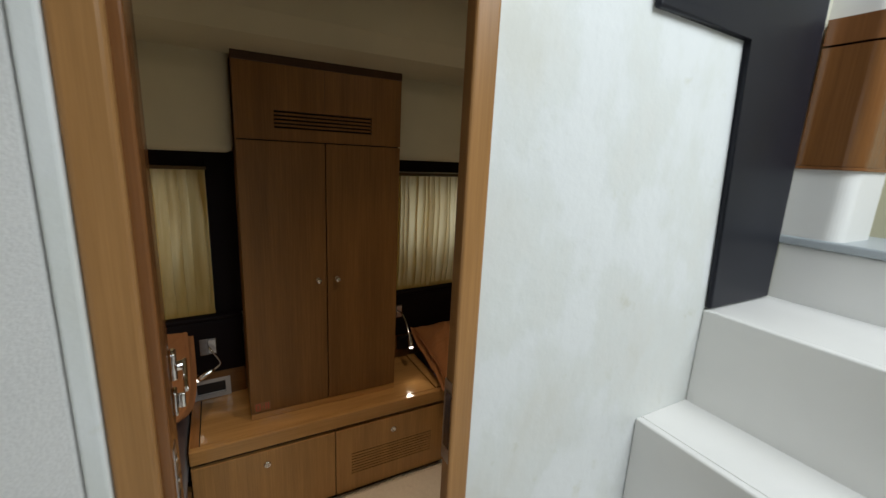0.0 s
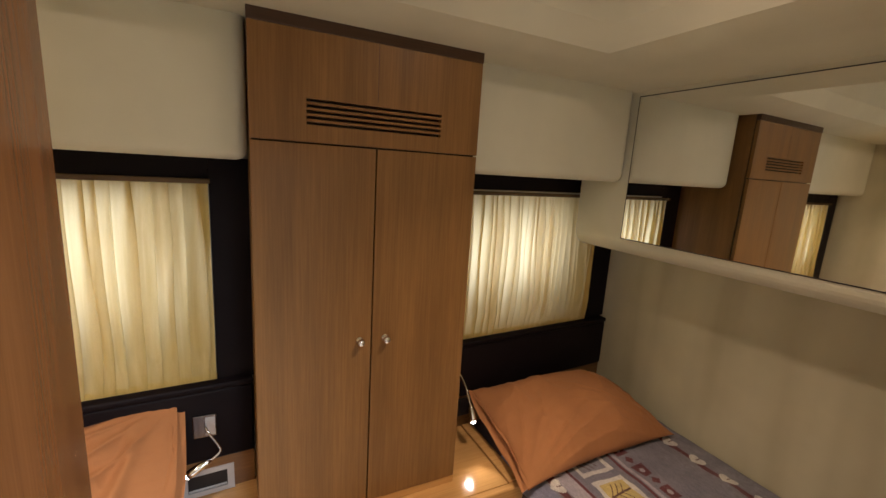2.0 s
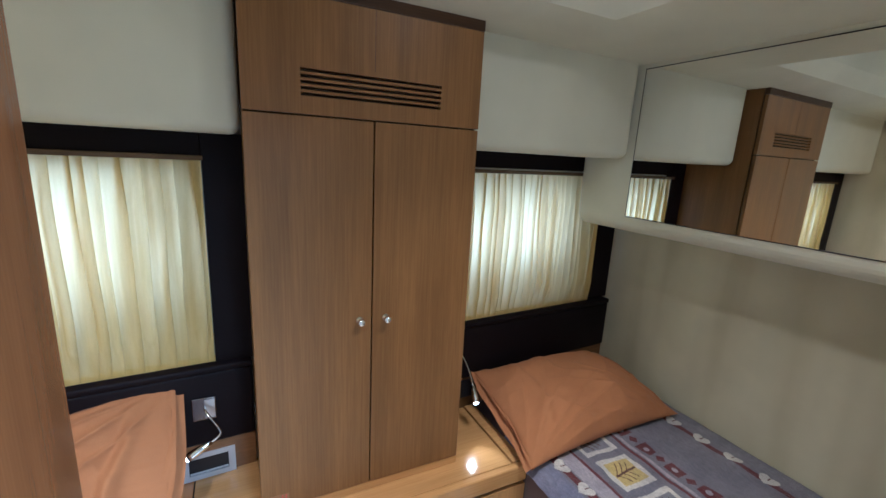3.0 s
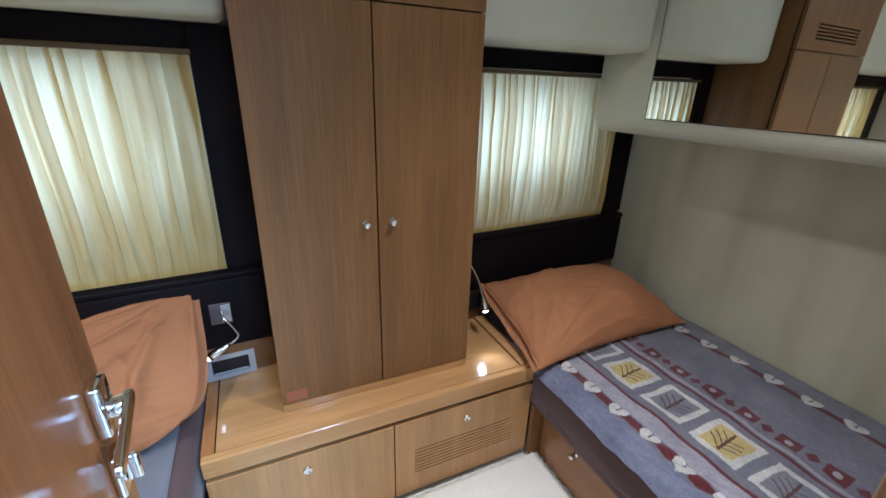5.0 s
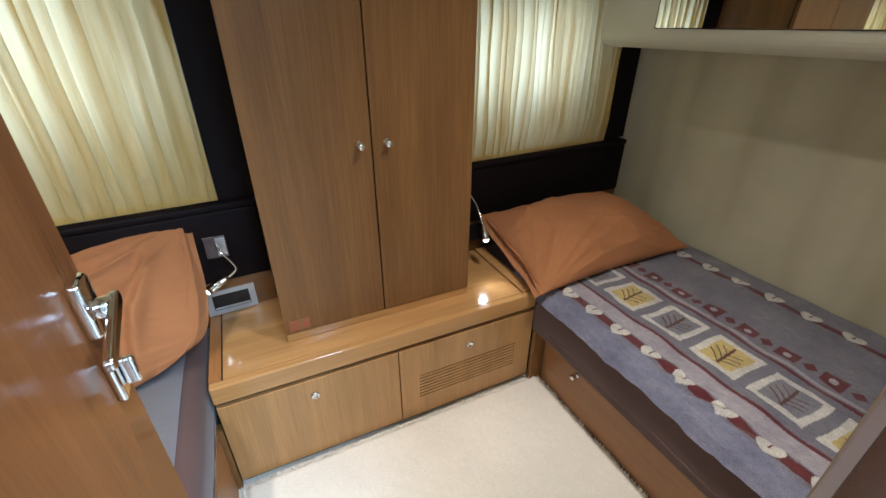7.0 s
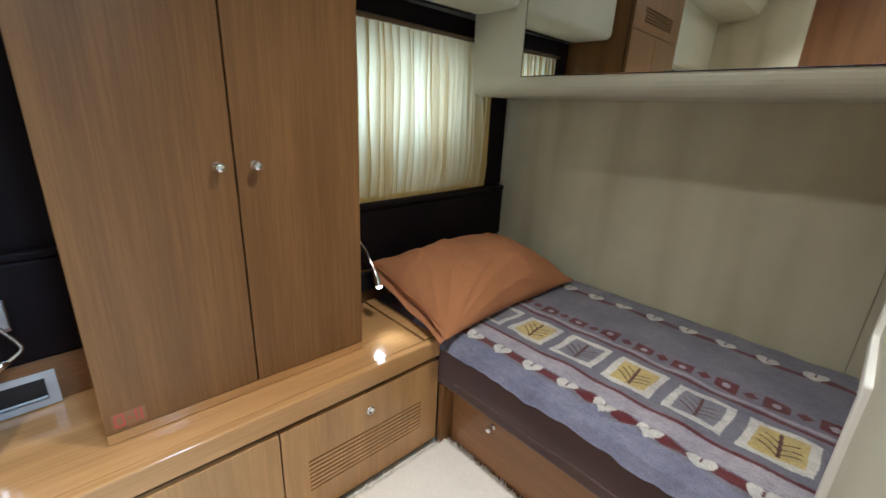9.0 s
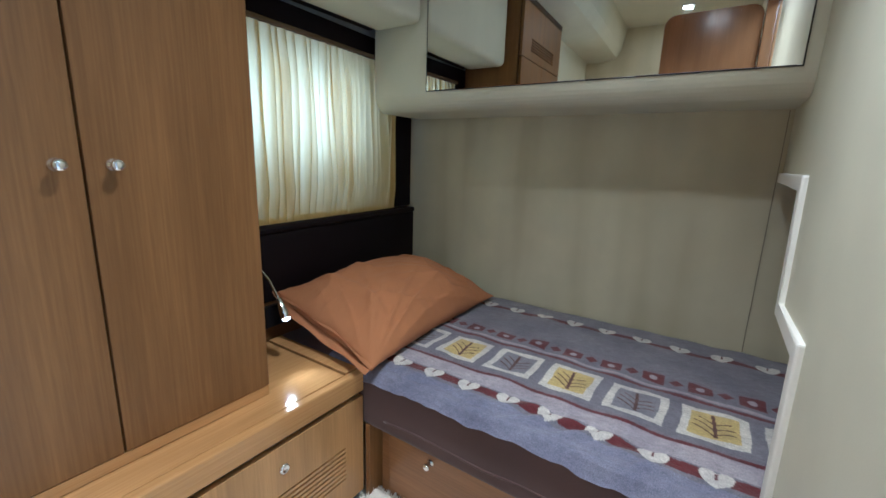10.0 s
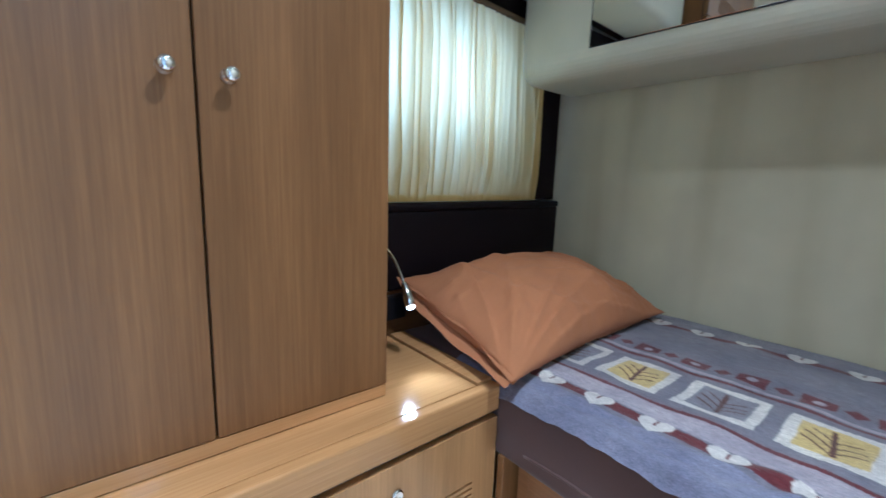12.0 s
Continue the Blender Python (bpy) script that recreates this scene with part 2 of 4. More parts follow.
def prism(points, axis, a, b, bev=0.0, seg=2, only=None):
    """A solid drawn through an outline in a plane, from a to b along the axis (0 x, 1 y, 2 z)."""
    bm = bmesh.new()

    def put(p, d):
        q = list(p)
        q.insert(axis, d)
        return bm.verts.new(q)
    lo, hi = [put(p, a) for p in points], [put(p, b) for p in points]
    bm.faces.new(lo)
    bm.faces.new(hi[::-1])
    for i in range(len(points)):
        j = (i + 1) % len(points)
        bm.faces.new((lo[i], hi[i], hi[j], lo[j]))
    if bev:
        es = [e for e in bm.edges if only is None or only(e)]
        bmesh.ops.bevel(bm, geom=es, offset=bev, segments=seg, profile=0.5, affect="EDGES")
    return bm


def lathe(profile, m, n=24):
    """Turn (radius, height) pairs about local z and place by m."""
    bm = bmesh.new()
    rings = []
    for r, h in profile:
        rings.append([bm.verts.new(m @ Vector((r * math.cos(2 * math.pi * k / n), r * math.sin(2 * math.pi * k / n), h))) for k in range(n)])
    for a, b in zip(rings, rings[1:]):
        for k in range(n):
            bm.faces.new((a[k], a[(k + 1) % n], b[(k + 1) % n], b[k]))
    bm.faces.new(rings[0][::-1])
    bm.faces.new(rings[-1])
    return bm


def tube(points, radius, n=10, taper=None):
    bm = bmesh.new()
    rings = []
    pts = [Vector(p) for p in points]
    for i, p in enumerate(pts):
        d = (pts[min(i + 1, len(pts) - 1)] - pts[max(i - 1, 0)]).normalized()
        u = d.orthogonal().normalized() if i == 0 else (u - d * u.dot(d)).normalized()
        w = d.cross(u)
        r = radius * (taper[i] if taper else 1)
        rings.append([bm.verts.new(p + (u * math.cos(2 * math.pi * k / n) + w * math.sin(2 * math.pi * k / n)) * r) for k in range(n)])
    for a, b in zip(rings, rings[1:]):
        for k in range(n):
            bm.faces.new((a[k], a[(k + 1) % n], b[(k + 1) % n], b[k]))
    bm.faces.new(rings[0][::-1])
    bm.faces.new(rings[-1])
    return bm


def smooth_line(points, n=8):
    """A smooth run of points through the given ones."""
    ps = [Vector(p) for p in points]
    ps = [2 * ps[0] - ps[1], *ps, 2 * ps[-1] - ps[-2]]
    out = []
    for a, b, c, d in zip(ps, ps[1:], ps[2:], ps[3:]):
        for k in range(n):
            t = k / n
            out.append(0.5 * (2 * b + (c - a) * t + (2 * a - 5 * b + 4 * c - d) * t * t + (3 * b - a - 3 * c + d) * t ** 3))
    return out + [ps[-2]]


def carry(bm, m):
    bm.transform(m)
    return bm


# ---- the plan ----
X_LEFT, X_RIGHT = -1.08, 1.75
Y_IN, Y_OUT = 0.69, 0.655          # bulkhead faces: cabin side, stair side
SOFFIT = 1.925
# the hull side stands 3.5 degrees askew: local x along it, local y outwards
HULL = pose(-0.11, 2.06, 0, 0, 0, 3.46)

structure = dict(kind="structure")


def wall(name, bm, mat, label):
    ob = part(name, bm, mat)
    return tagged(ob, label, "wall", **structure)


# floor of the cabin and the stair lobby
floor = part("floor", box(X_LEFT - 0.1, 3.2, -2.2, 2.5, -0.1, 0.0), CARPET_BASE)
tagged(floor, "pale cabin sole under a cream carpet", "floor", **structure)

# hull side with two window openings
HB0, HB1, WZ0, WZ1 = -1.05, 1.95, 0.93, 1.45
hull_mat = PLAIN_WALL


def hull_piece(u0, u1, z0, z1):
    return carry(box(u0, u1, 0.03, 0.16, z0, z1), HULL)


WIN_L, WIN_R = (-0.83, -0.04), (0.89, 1.66)
hull = hull_piece(HB0, HB1, -0.1, WZ0)
for piece in ((HB0, HB1, WZ1, 2.4), (HB0, WIN_L[0], WZ0, WZ1), (WIN_L[1], WIN_R[0], WZ0, WZ1), (WIN_R[1], HB1, WZ0, WZ1)):
    tmp = bpy.data.meshes.new("tmp")
    b2 = hull_piece(*piece)
    b2.to_mesh(tmp)
    b2.free()
    hull.from_mesh(tmp)
    bpy.data.meshes.remove(tmp)
wall("wall_hull", hull, hull_mat, "hull side with two window openings")

wall("wall_right", box(X_RIGHT, X_RIGHT + 0.08, -0.4, 2.3, 0, 2.4), WALL_CLOTH, "sand coloured cloth wall beside the bunk")
wall("wall_left", box(X_LEFT - 0.08, X_LEFT, Y_OUT, 2.2, 0, 2.4), WALL_CLOTH, "sand coloured cloth wall beside the far bunk")

# dark leather window surround: panels round each curtain
surround = thing("window_surround", (0.3, 2.06, 0.85), "dark leather panels framing the two curtained windows", "wall panel", **structure)
for u0, u1, z0, z1 in ((HB0, -0.86, 0.845, 1.57), (0.0, 0.86, 0.845, 1.57), (1.72, HB1, 0.845, 1.57), (-0.86, 0.0, 1.503, 1.57), (0.86, 1.72, 1.503, 1.57)):
    part("panel", carry(box(u0, u1, -0.004, 0.03, z0, z1, 0.003), HULL), DARK_LEATHER, surround)

for wname, (u0, u1) in (("window_1", WIN_L), ("window_2", WIN_R)):
    w = thing(wname, tuple(HULL @ Vector(((u0 + u1) / 2, 0.08, 1.18))), "small hull window behind a drawn curtain", "window", **structure)
    fr = bmesh.new()
    for a in ((u0, u1, WZ0, WZ0 + 0.02), (u0, u1, WZ1 - 0.02, WZ1), (u0, u0 + 0.02, WZ0 + 0.02, WZ1 - 0.02), (u1 - 0.02, u1, WZ0 + 0.02, WZ1 - 0.02)):
        box(a[0], a[1], 0.125, 0.155, a[2], a[3], bm=fr)
    part("window_frame", carry(fr, HULL), SATIN_STEEL, w)
    pane = part("pane", carry(box(u0 + 0.02, u1 - 0.02, 0.137, 0.143, WZ0 + 0.02, WZ1 - 0.02), HULL), GLASS, w)
    pane.visible_shadow = False


# pleated curtains
def curtain(name, u0, u1, z0, z1, seed, label, depth, lap, pitch):
    """A gathered sheer: uneven pleats, tight under the heading, wandering and opening towards the hem."""
    rng = random.Random(seed)
    width, nz = u1 - u0, 48
    folds = []
    u = 0.0
    while u < width - 0.4 * pitch:
        folds.append((u, rng.uniform(0.5, 1.25), rng.uniform(0, 6.28), rng.uniform(0.0, 0.10), rng.uniform(0.2, 1.5), rng.uniform(0.3, 1.0)))
        u += pitch * rng.choice((0.7, 0.85, 0.95, 1.1, 1.2, 1.4))
    starts = [f[0] for f in folds] + [width]
    # one pleat: a soft run, a crease and a short way back beneath it
    shape = [(0.0, 0.0), (0.12, 0.10), (0.28, 0.22), (0.45, 0.42), (0.62, 0.66), (0.8, 0.88), (0.95, 1.0), (1.08, 0.98), (1.15, 0.84), (1.15, 0.6), (1.09, 0.32), (1.03, 0.08)]
    bm = bmesh.new()
    grid = []

    def drift(x, v):
        return 0.014 * noise.noise(Vector((x * 7.0 + seed, v * 1.7, 0.0))) * (1.1 - v) * min(1.0, 12 * x, 12 * (width - x))
    for j in range(nz + 1):
        v = j / nz
        row = []
        for (s0, amp, ph, foot, lapped, loose), s1 in zip(folds, starts[1:]):
            w = s1 - s0
            hold = min(1.0, 0.18 + max(0.0, (v - 0.35 * foot) * 5)) * min(1.0, 0.32 + (1 - v) * 3.0)
            swell = 0.75 + 0.35 * math.sin(2.4 * v + ph) + 0.2 * math.sin(7.0 * v + 2 * ph) * loose
            for du, dy in shape:
                back = max(0.0, du - 1.0)
                x = s0 + w * min(du, 1.0) + min(w, pitch) * lap * lapped * back * (0.7 + 0.3 * hold) * 2.0 * (0.7 + 0.3 * swell)
                x += drift(min(max(x, 0.0), width), v)
                row.append(bm.verts.new((u0 + min(max(x, 0.0), width), -0.007 - depth * amp * dy * hold * swell, z0 + (z1 - z0) * v)))
        row.append(bm.verts.new((u1, -0.007, z0 + (z1 - z0) * v)))
        grid.append(row)
    for a, b in zip(grid, grid[1:]):
        for i in range(len(a) - 1):
            bm.faces.new((a[i], a[i + 1], b[i + 1], b[i]))
    cloth_at = tuple(HULL @ Vector(((u0 + u1) / 2, 0, z0)))
    c = thing(name, cloth_at, label, "curtain", "cabin curtains")
    part("cloth", carry(bm, HULL), CURTAIN, c, smooth=True)
    hem = bmesh.new()
    box(u0 - 0.004, u1 + 0.002, -0.010, -0.006, z0 - 0.002, z0 + 0.018, bm=hem)
    part("hem", carry(hem, HULL), CURTAIN, c)
    rail = box(u0 - 0.006, u1 + 0.006, -0.026, 0.004, z1 - 0.008, z1 + 0.006, 0.002)
    part("heading_tape", carry(rail, HULL), TAPE_BROWN, c, "brown heading tape")
    return c


curtain("curtain", -0.86, -0.002, 0.857, 1.499, 3, "drawn cream pleated curtain glowing with daylight", 0.032, 1.5, 0.036)
curtain("curtain", 0.865, 1.715, 0.845, 1.490, 8, "drawn cream pleated curtain over the bunk window", 0.028, 1.3, 0.033)

# padded headboards and the wooden strip below them
for u0, u1, zt, lab in ((HB0 + 0.02, 0.105, 0.85, "dark padded leather headboard behind the far bunk"), (0.78, 1.862, 0.838, "dark padded leather headboard behind the made bunk")):
    h = thing("headboard", tuple(HULL @ Vector(((u0 + u1) / 2, 0, 0.57))), lab, "headboard", "headboards")
    part("pad", carry(box(u0, u1, -0.032, 0.028, 0.575, zt - 0.02, 0.012, 3), HULL), DARK_LEATHER, h, smooth=True)
    part("piping", carry(box(u0, u1, -0.036, 0.028, zt - 0.024, zt, 0.008, 3), HULL), DARK_LEATHER, h, smooth=True)
    part("backing_strip", carry(box(u0, u1, -0.02, 0.028, 0.40, 0.573, 0.002), HULL), WOOD_STRIP, h)

# padded pelmets over the windows
for x0, x1, lab in ((X_LEFT + 0.005, -0.004, "cream padded pelmet over the curtain"), (0.655, 1.412, "cream padded pelmet with a rounded end")):
    p = thing("pelmet", ((x0 + x1) / 2, 1.95, 1.57), lab, "pelmet", "pelmets")
    yb = 2.02 if x1 < 0.5 else 2.08
    part("cover", box(x0, x1, 1.855, yb, 1.567, 1.96, 0.030, 5), PANEL_VINYL, p, smooth=True)
    part("backing", box(x0 + 0.03, x1 - 0.03, yb - 0.03, yb + 0.02, 1.571, 1.88), DARK_LEATHER, p)

# ceiling: a raised middle with a rounded soffit along the hull and over the mirror
def soffit_mesh():
    """Flat underside, a soft roll up to a crease, a low step and a slope to the raised ceiling."""
    bm = bmesh.new()
    rows = [(0.9, SOFFIT)] + [(0.11 * (1 - k / 8), SOFFIT + 0.027 * (k / 8) ** 2) for k in range(9)]
    rows += [(0.0, SOFFIT + 0.0271), (-0.035, 2.018), (-0.0351, 2.0181), (-0.06, CEIL + 0.004)]
    cx, cy = 1.0, 1.62
    sharp = {9, 11}
    sides = []
    for d, z in rows:
        sides.append([bm.verts.new(p) for p in ((X_LEFT, min(cy + d, 2.35), z), (min(cx + d, 1.80), min(cy + d, 2.35), z), (min(cx + d, 1.80), Y_OUT, z))])
    for i in range(len(rows) - 1):
        if i in sharp:
            continue
        for k in (0, 1):
            a, b = sides[i], sides[i + 1]
            f = bm.faces.new((a[k], a[k + 1], b[k + 1], b[k]))
            f.smooth = True
    return bm


sof = part("ceiling_soffit", soffit_mesh(), CEILING_VINYL, smooth=True)
tagged(sof, "cream vinyl soffit with a rounded edge", "ceiling", **structure)
ceil = part("ceiling", box(X_LEFT - 0.08, X_RIGHT + 0.08, Y_IN, 2.4, CEIL, CEIL + 0.06), CEILING_VINYL)
tagged(ceil, "cream vinyl cabin ceiling", "ceiling", **structure)

# ---- bulkhead with the doorway and the foot-well opening ----
DX0, DX1, DTOP = -0.205, 0.345, 1.985


def add(bm, *args, **kw):
    return box(*args, bm=bm, **kw)


bh = bmesh.new()
add(bh, X_LEFT - 0.08, DX0, Y_OUT, Y_IN, 0, 2.4)
add(bh, DX0, DX1, Y_OUT, Y_IN, DTOP, 2.4)
wall("wall_bulkhead", bh, PANEL_VINYL, "cream bulkhead around the cabin doorway")
# its stepped cut-out over the foot of the bunk
cut = [(DX1, 0), (0.921, 0), (0.960, 0.768), (1.24, 0.757), (1.281, 1.043), (1.76, 1.043), (1.76, 2.4), (DX1, 2.4)]
wall("wall_foot", prism(cut, 1, Y_OUT, Y_IN), PANEL_VINYL, "cream bulkhead with a stepped opening over the bunk foot")
trim_line = [(0.931, 0.20), (0.960, 0.768), (1.24, 0.757), (1.281, 1.043), (1.742, 1.043)]


def ribbon(points, width, y0, y1, bev):
    """A flat strip with mitred corners that follows a line in the x, z plane, width to its left."""
    ps = [Vector(p) for p in points]
    offs = []
    for i, p in enumerate(ps):
        d1 = (p - ps[i - 1]).normalized() if i else (ps[1] - p).normalized()
        d2 = (ps[i + 1] - p).normalized() if i < len(ps) - 1 else d1
        n1, n2 = Vector((-d1.y, d1.x)), Vector((-d2.y, d2.x))
        n = (n1 + n2).normalized()
        offs.append(p + n * width / max(0.4, n.dot(n1)))
    return prism([tuple(p) for p in ps] + [tuple(p) for p in offs[::-1]], 1, y0, y1, bev, 2)


tr = part("edge_trim", ribbon(trim_line, 0.030, Y_OUT + 0.01, Y_IN + 0.012, 0.005), WHITE_TRIM, smooth=False)
tagged(tr, "white moulded edge around the foot opening", "trim", **structure)
tagged(part("wall_seam", box(X_RIGHT - 0.0025, X_RIGHT - 0.0002, 0.7022, 0.7038, 0.43, 1.262), SEAM), "thin dark upright joint in the cloth wall", "trim", **structure)
# the foot-well box under the stairs
wall("wall_footwell", box(0.90, X_RIGHT, -0.12, -0.06, 0, 1.2), WALL_CLOTH, "cloth end of the bunk foot-well")
wall("ceiling_footwell", box(1.27, X_RIGHT, -0.06, Y_OUT, 1.07, 1.10), PANEL_VINYL, "cream underside of the stairs over the bunk foot")

# door lining
lin = thing("door_frame", (0.07, 0.66, 0), "satin oak frame of the cabin doorway", "door frame", **structure)
part("jamb", box(0.300, 0.347, 0.633, 0.6440, 0, DTOP + 0.02, 0.006, 3), WOOD_TRIM, lin)
part("stop", box(0.311, 0.3445, 0.648, 0.684, 0, DTOP + 0.02, 0.004, 2), WOOD_STOP, lin)
part("gasket", box(0.314, 0.345, 0.6441, 0.6479, 0, DTOP + 0.02), BLACK_PLASTIC, lin)
part("jamb", box(-0.216, -0.164, 0.640, 0.660, 0, DTOP + 0.02, 0.008, 3), WOOD_TRIM, lin)
part("stop", box(-0.205, -0.150, 0.661, 0.712, 0, DTOP + 0.02, 0.004, 2), WOOD_DOOR, lin)
part("head", box(-0.163, 0.299, 0.625, 0.699, DTOP - 0.02, DTOP + 0.03, 0.006, 2), WOOD_TRIM, lin)

# lobby side: stained white leather panel and its seam, plain panels beyond
lp = thing("leather_panel", (0.7, Y_OUT - 0.01, 0.1), "stained white leather wall panel beside the stairs", "wall panel", **structure)
part("skin", prism([(0.348, 0.02), (0.918, 0.02), (0.957, 0.77), (1.238, 0.76), (1.279, 1.046), (1.43, 1.046), (1.43, 2.38), (0.348, 2.38)], 1, Y_OUT - 0.012, Y_OUT - 0.001), STAINED, lp)
lp2 = thing("leather_panel", (-0.3, Y_OUT - 0.01, 0.1), "white leather wall panel with an upright seam", "wall panel", **structure)
part("strip", box(-0.2425, -0.2165, Y_OUT - 0.020, Y_OUT - 0.001, 0.02, 2.38, 0.005, 3), STAINED, lp2)
part("skin", box(-0.95, -0.2445, Y_OUT - 0.014, Y_OUT - 0.001, 0.02, 2.38, 0.005, 3), RIBBED_VINYL, lp2)

# ---- the open door ----
door = thing("door_1", (-0.165, 0.715, 0.02), "mahogany cabin door standing open into the cabin", "door", kind="structure", turn=4.1)
DM = pose(-0.168, 0.716, 0, 0, 0, 4.1)      # local y along the leaf, local x its thickness


def leaf_outline():
    pts = [(0.0, 0.03), (0.487, 0.03)]
    r = 0.06
    for k in range(9):
        a = math.pi / 2 * k / 8
        pts.append((0.487 - r + r * math.cos(a), 1.965 - r + r * math.sin(a)))
    for k in range(9):
        a = math.pi / 2 * (1 + k / 8)
        pts.append((r + r * math.cos(a), 1.965 - r + r * math.sin(a)))
    return pts


part("leaf", carry(prism(leaf_outline(), 0, -0.04, 0.0, 0.003, 2), DM), WOOD_DOOR, door)


def lever_set(side):
    """Chrome lever on its rose with a lock cylinder cover below."""
    x0 = 0.0 if side > 0 else -0.04

    def sx(d):
        return x0 + side * d
    rose = box(min(sx(0), sx(0.016)), max(sx(0), sx(0.016)), 0.416, 0.456, 1.030, 1.102, 0.006, 4)
    h = part("door_handle", carry(rose, DM), CHROME, door, "polished chrome lever handle", smooth=True)
    neck = tube(smooth_line([(sx(0.004), 0.436, 1.060), (sx(0.02), 0.437, 1.060), (sx(0.032), 0.440, 1.060)]), 0.0125, 16)
    part("neck", carry(neck, DM), CHROME, h, smooth=True)
    paddle = []
    for cy, cz, r, start in ((0.446, 1.062, 0.0105, -90), (0.345, 1.045, 0.0085, 90)):
        for k in range(9):
            a = radians(start + 180 * k / 8 + 9.5)
            paddle.append((cy + r * math.cos(a), cz + r * math.sin(a)))
    part("lever", carry(prism(paddle, 0, min(sx(0.027), sx(0.037)), max(sx(0.027), sx(0.037)), 0.003, 3), DM), CHROME, h, smooth=False)
    cyl = box(min(sx(0), sx(0.011)), max(sx(0), sx(0.011)), 0.414, 0.452, 0.935, 1.0, 0.005, 3)
    c = part("lock_cover", carry(cyl, DM), CHROME, door, "polished chrome lock cover", smooth=True)
    part("thumb_turn", carry(box(min(sx(0.011), sx(0.028)), max(sx(0.011), sx(0.028)), 0.428, 0.438, 0.948, 0.988, 0.004, 3), DM), CHROME, c, smooth=True)


lever_set(1)
part("latch_plate", carry(box(-0.032, -0.008, 0.486, 0.4895, 0.92, 1.12, 0.001), DM), SATIN_STEEL, door)
for hz in (0.3, 1.0, 1.7):
    part("hinge", carry(lathe([(0.006, 0), (0.006, 0.08)], pose(-0.046, 0.002, hz), 12), DM), SATIN_STEEL, door, smooth=True)
# strike plate and keep on the frame
strike = part("strike_plate", box(-0.1515, -0.149, 0.678, 0.706, 1.00, 1.155, 0.001), SATIN_STEEL, lin, "steel strike plate with a dark slot")
part("keep_slot", box(-0.150, -0.1482, 0.684, 0.700, 1.03, 1.07), BLACK_PLASTIC, strike)
part("screw", lathe([(0.006, 0), (0.004, 0.002)], pose(-0.149, 0.692, 1.132, 0, 90, 0), 12), CHROME, strike)
part("screw", lathe([(0.006, 0), (0.004, 0.002)], pose(-0.149, 0.692, 1.095, 0, 90, 0), 12), CHROME, strike)
ss = part("strike_plate", box(0.3084, 0.311, 0.652, 0.6835, 0.985, 1.166, 0.0012), SATIN_STEEL, lin)
part("keep", box(0.3066, 0.3083, 0.653, 0.675, 1.02, 1.143, 0.0007), DARK_CHROME, ss, "dark polished keep of the lock")


# ---- wardrobe ----
def knob(at, parent, name="knob"):
    """Turned chrome knob pointing to the cabin, its base at the given place."""
    prof = [(0.0115, 0.0), (0.0115, 0.002), (0.0055, 0.004), (0.005, 0.012), (0.0075, 0.015), (0.0105, 0.019), (0.0112, 0.023), (0.0095, 0.027), (0.005, 0.029)]
    return part(name, lathe(prof, at, 20), CHROME, parent, "polished chrome knob", smooth=True)


def button(at, parent):
    """Low round chrome push-button with a dished middle."""
    prof = [(0.0145, 0.0), (0.0145, 0.003), (0.012, 0.0065), (0.0085, 0.007), (0.0065, 0.0045), (0.002, 0.004)]
    return part("push_button", lathe(prof, at, 20), CHROME, parent, "round chrome push-button", smooth=True)


def face_with_slots(x0, x1, z0, z1, y, thick, sx0, sx1, slots):
    """A front board with open slots between sx0 and sx1 at the given heights."""
    bm = bmesh.new()
    xs = [x0, sx0, sx1, x1]
    zs = [z0] + [v for s in slots for v in s] + [z1]
    vs = [[bm.verts.new((x, y, z)) for x in xs] for z in zs]
    for r in range(len(zs) - 1):
        for c in range(3):
            if not (c == 1 and r % 2 == 1):
                bm.faces.new((vs[r][c], vs[r][c + 1], vs[r + 1][c + 1], vs[r + 1][c]))
    g = bmesh.ops.extrude_face_region(bm, geom=bm.faces[:])
    for v in g["geom"]:
        if isinstance(v, bmesh.types.BMVert):
            v.co.y += thick
    return bm


ward = thing("wardrobe", (0.324, 1.92, 0.45), "tall oak wardrobe with two doors and a slotted top panel", "wardrobe")
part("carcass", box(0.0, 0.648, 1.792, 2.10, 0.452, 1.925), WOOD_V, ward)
part("gap_liner", box(0.004, 0.644, 1.787, 1.791, 0.456, 1.915), GAP_BLACK, ward)
part("plinth", box(0.0, 0.648, 1.772, 1.786, 0.452, 0.478, 0.001), WOOD_X, ward)
for x0, x1, kx in ((0.0, 0.3225, 0.288), (0.3265, 0.648, 0.368)):
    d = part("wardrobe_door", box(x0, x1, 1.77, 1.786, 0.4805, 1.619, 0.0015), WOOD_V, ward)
    knob(pose(kx, 1.77, 1.052, 90, 0, 0), d)
SL = [(1.668 + 0.0142 * k, 1.668 + 0.0142 * k + 0.0078) for k in range(5)]
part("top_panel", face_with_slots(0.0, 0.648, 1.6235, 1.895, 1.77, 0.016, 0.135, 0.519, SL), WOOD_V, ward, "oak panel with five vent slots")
# the strip's dark colour stands in for shade below the soffit
part("cornice", box(-0.002, 0.650, 1.768, 1.79, 1.896, 1.93, 0.002), WOOD_SHADE, ward, "oak strip coloured dark for the shade under the ceiling")
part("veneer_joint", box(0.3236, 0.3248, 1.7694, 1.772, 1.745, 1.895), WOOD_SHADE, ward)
st = part("sticker", box(0.014, 0.076, 1.7685, 1.7698, 0.49, 0.528), STICKER, ward, "small sticker with red marks")
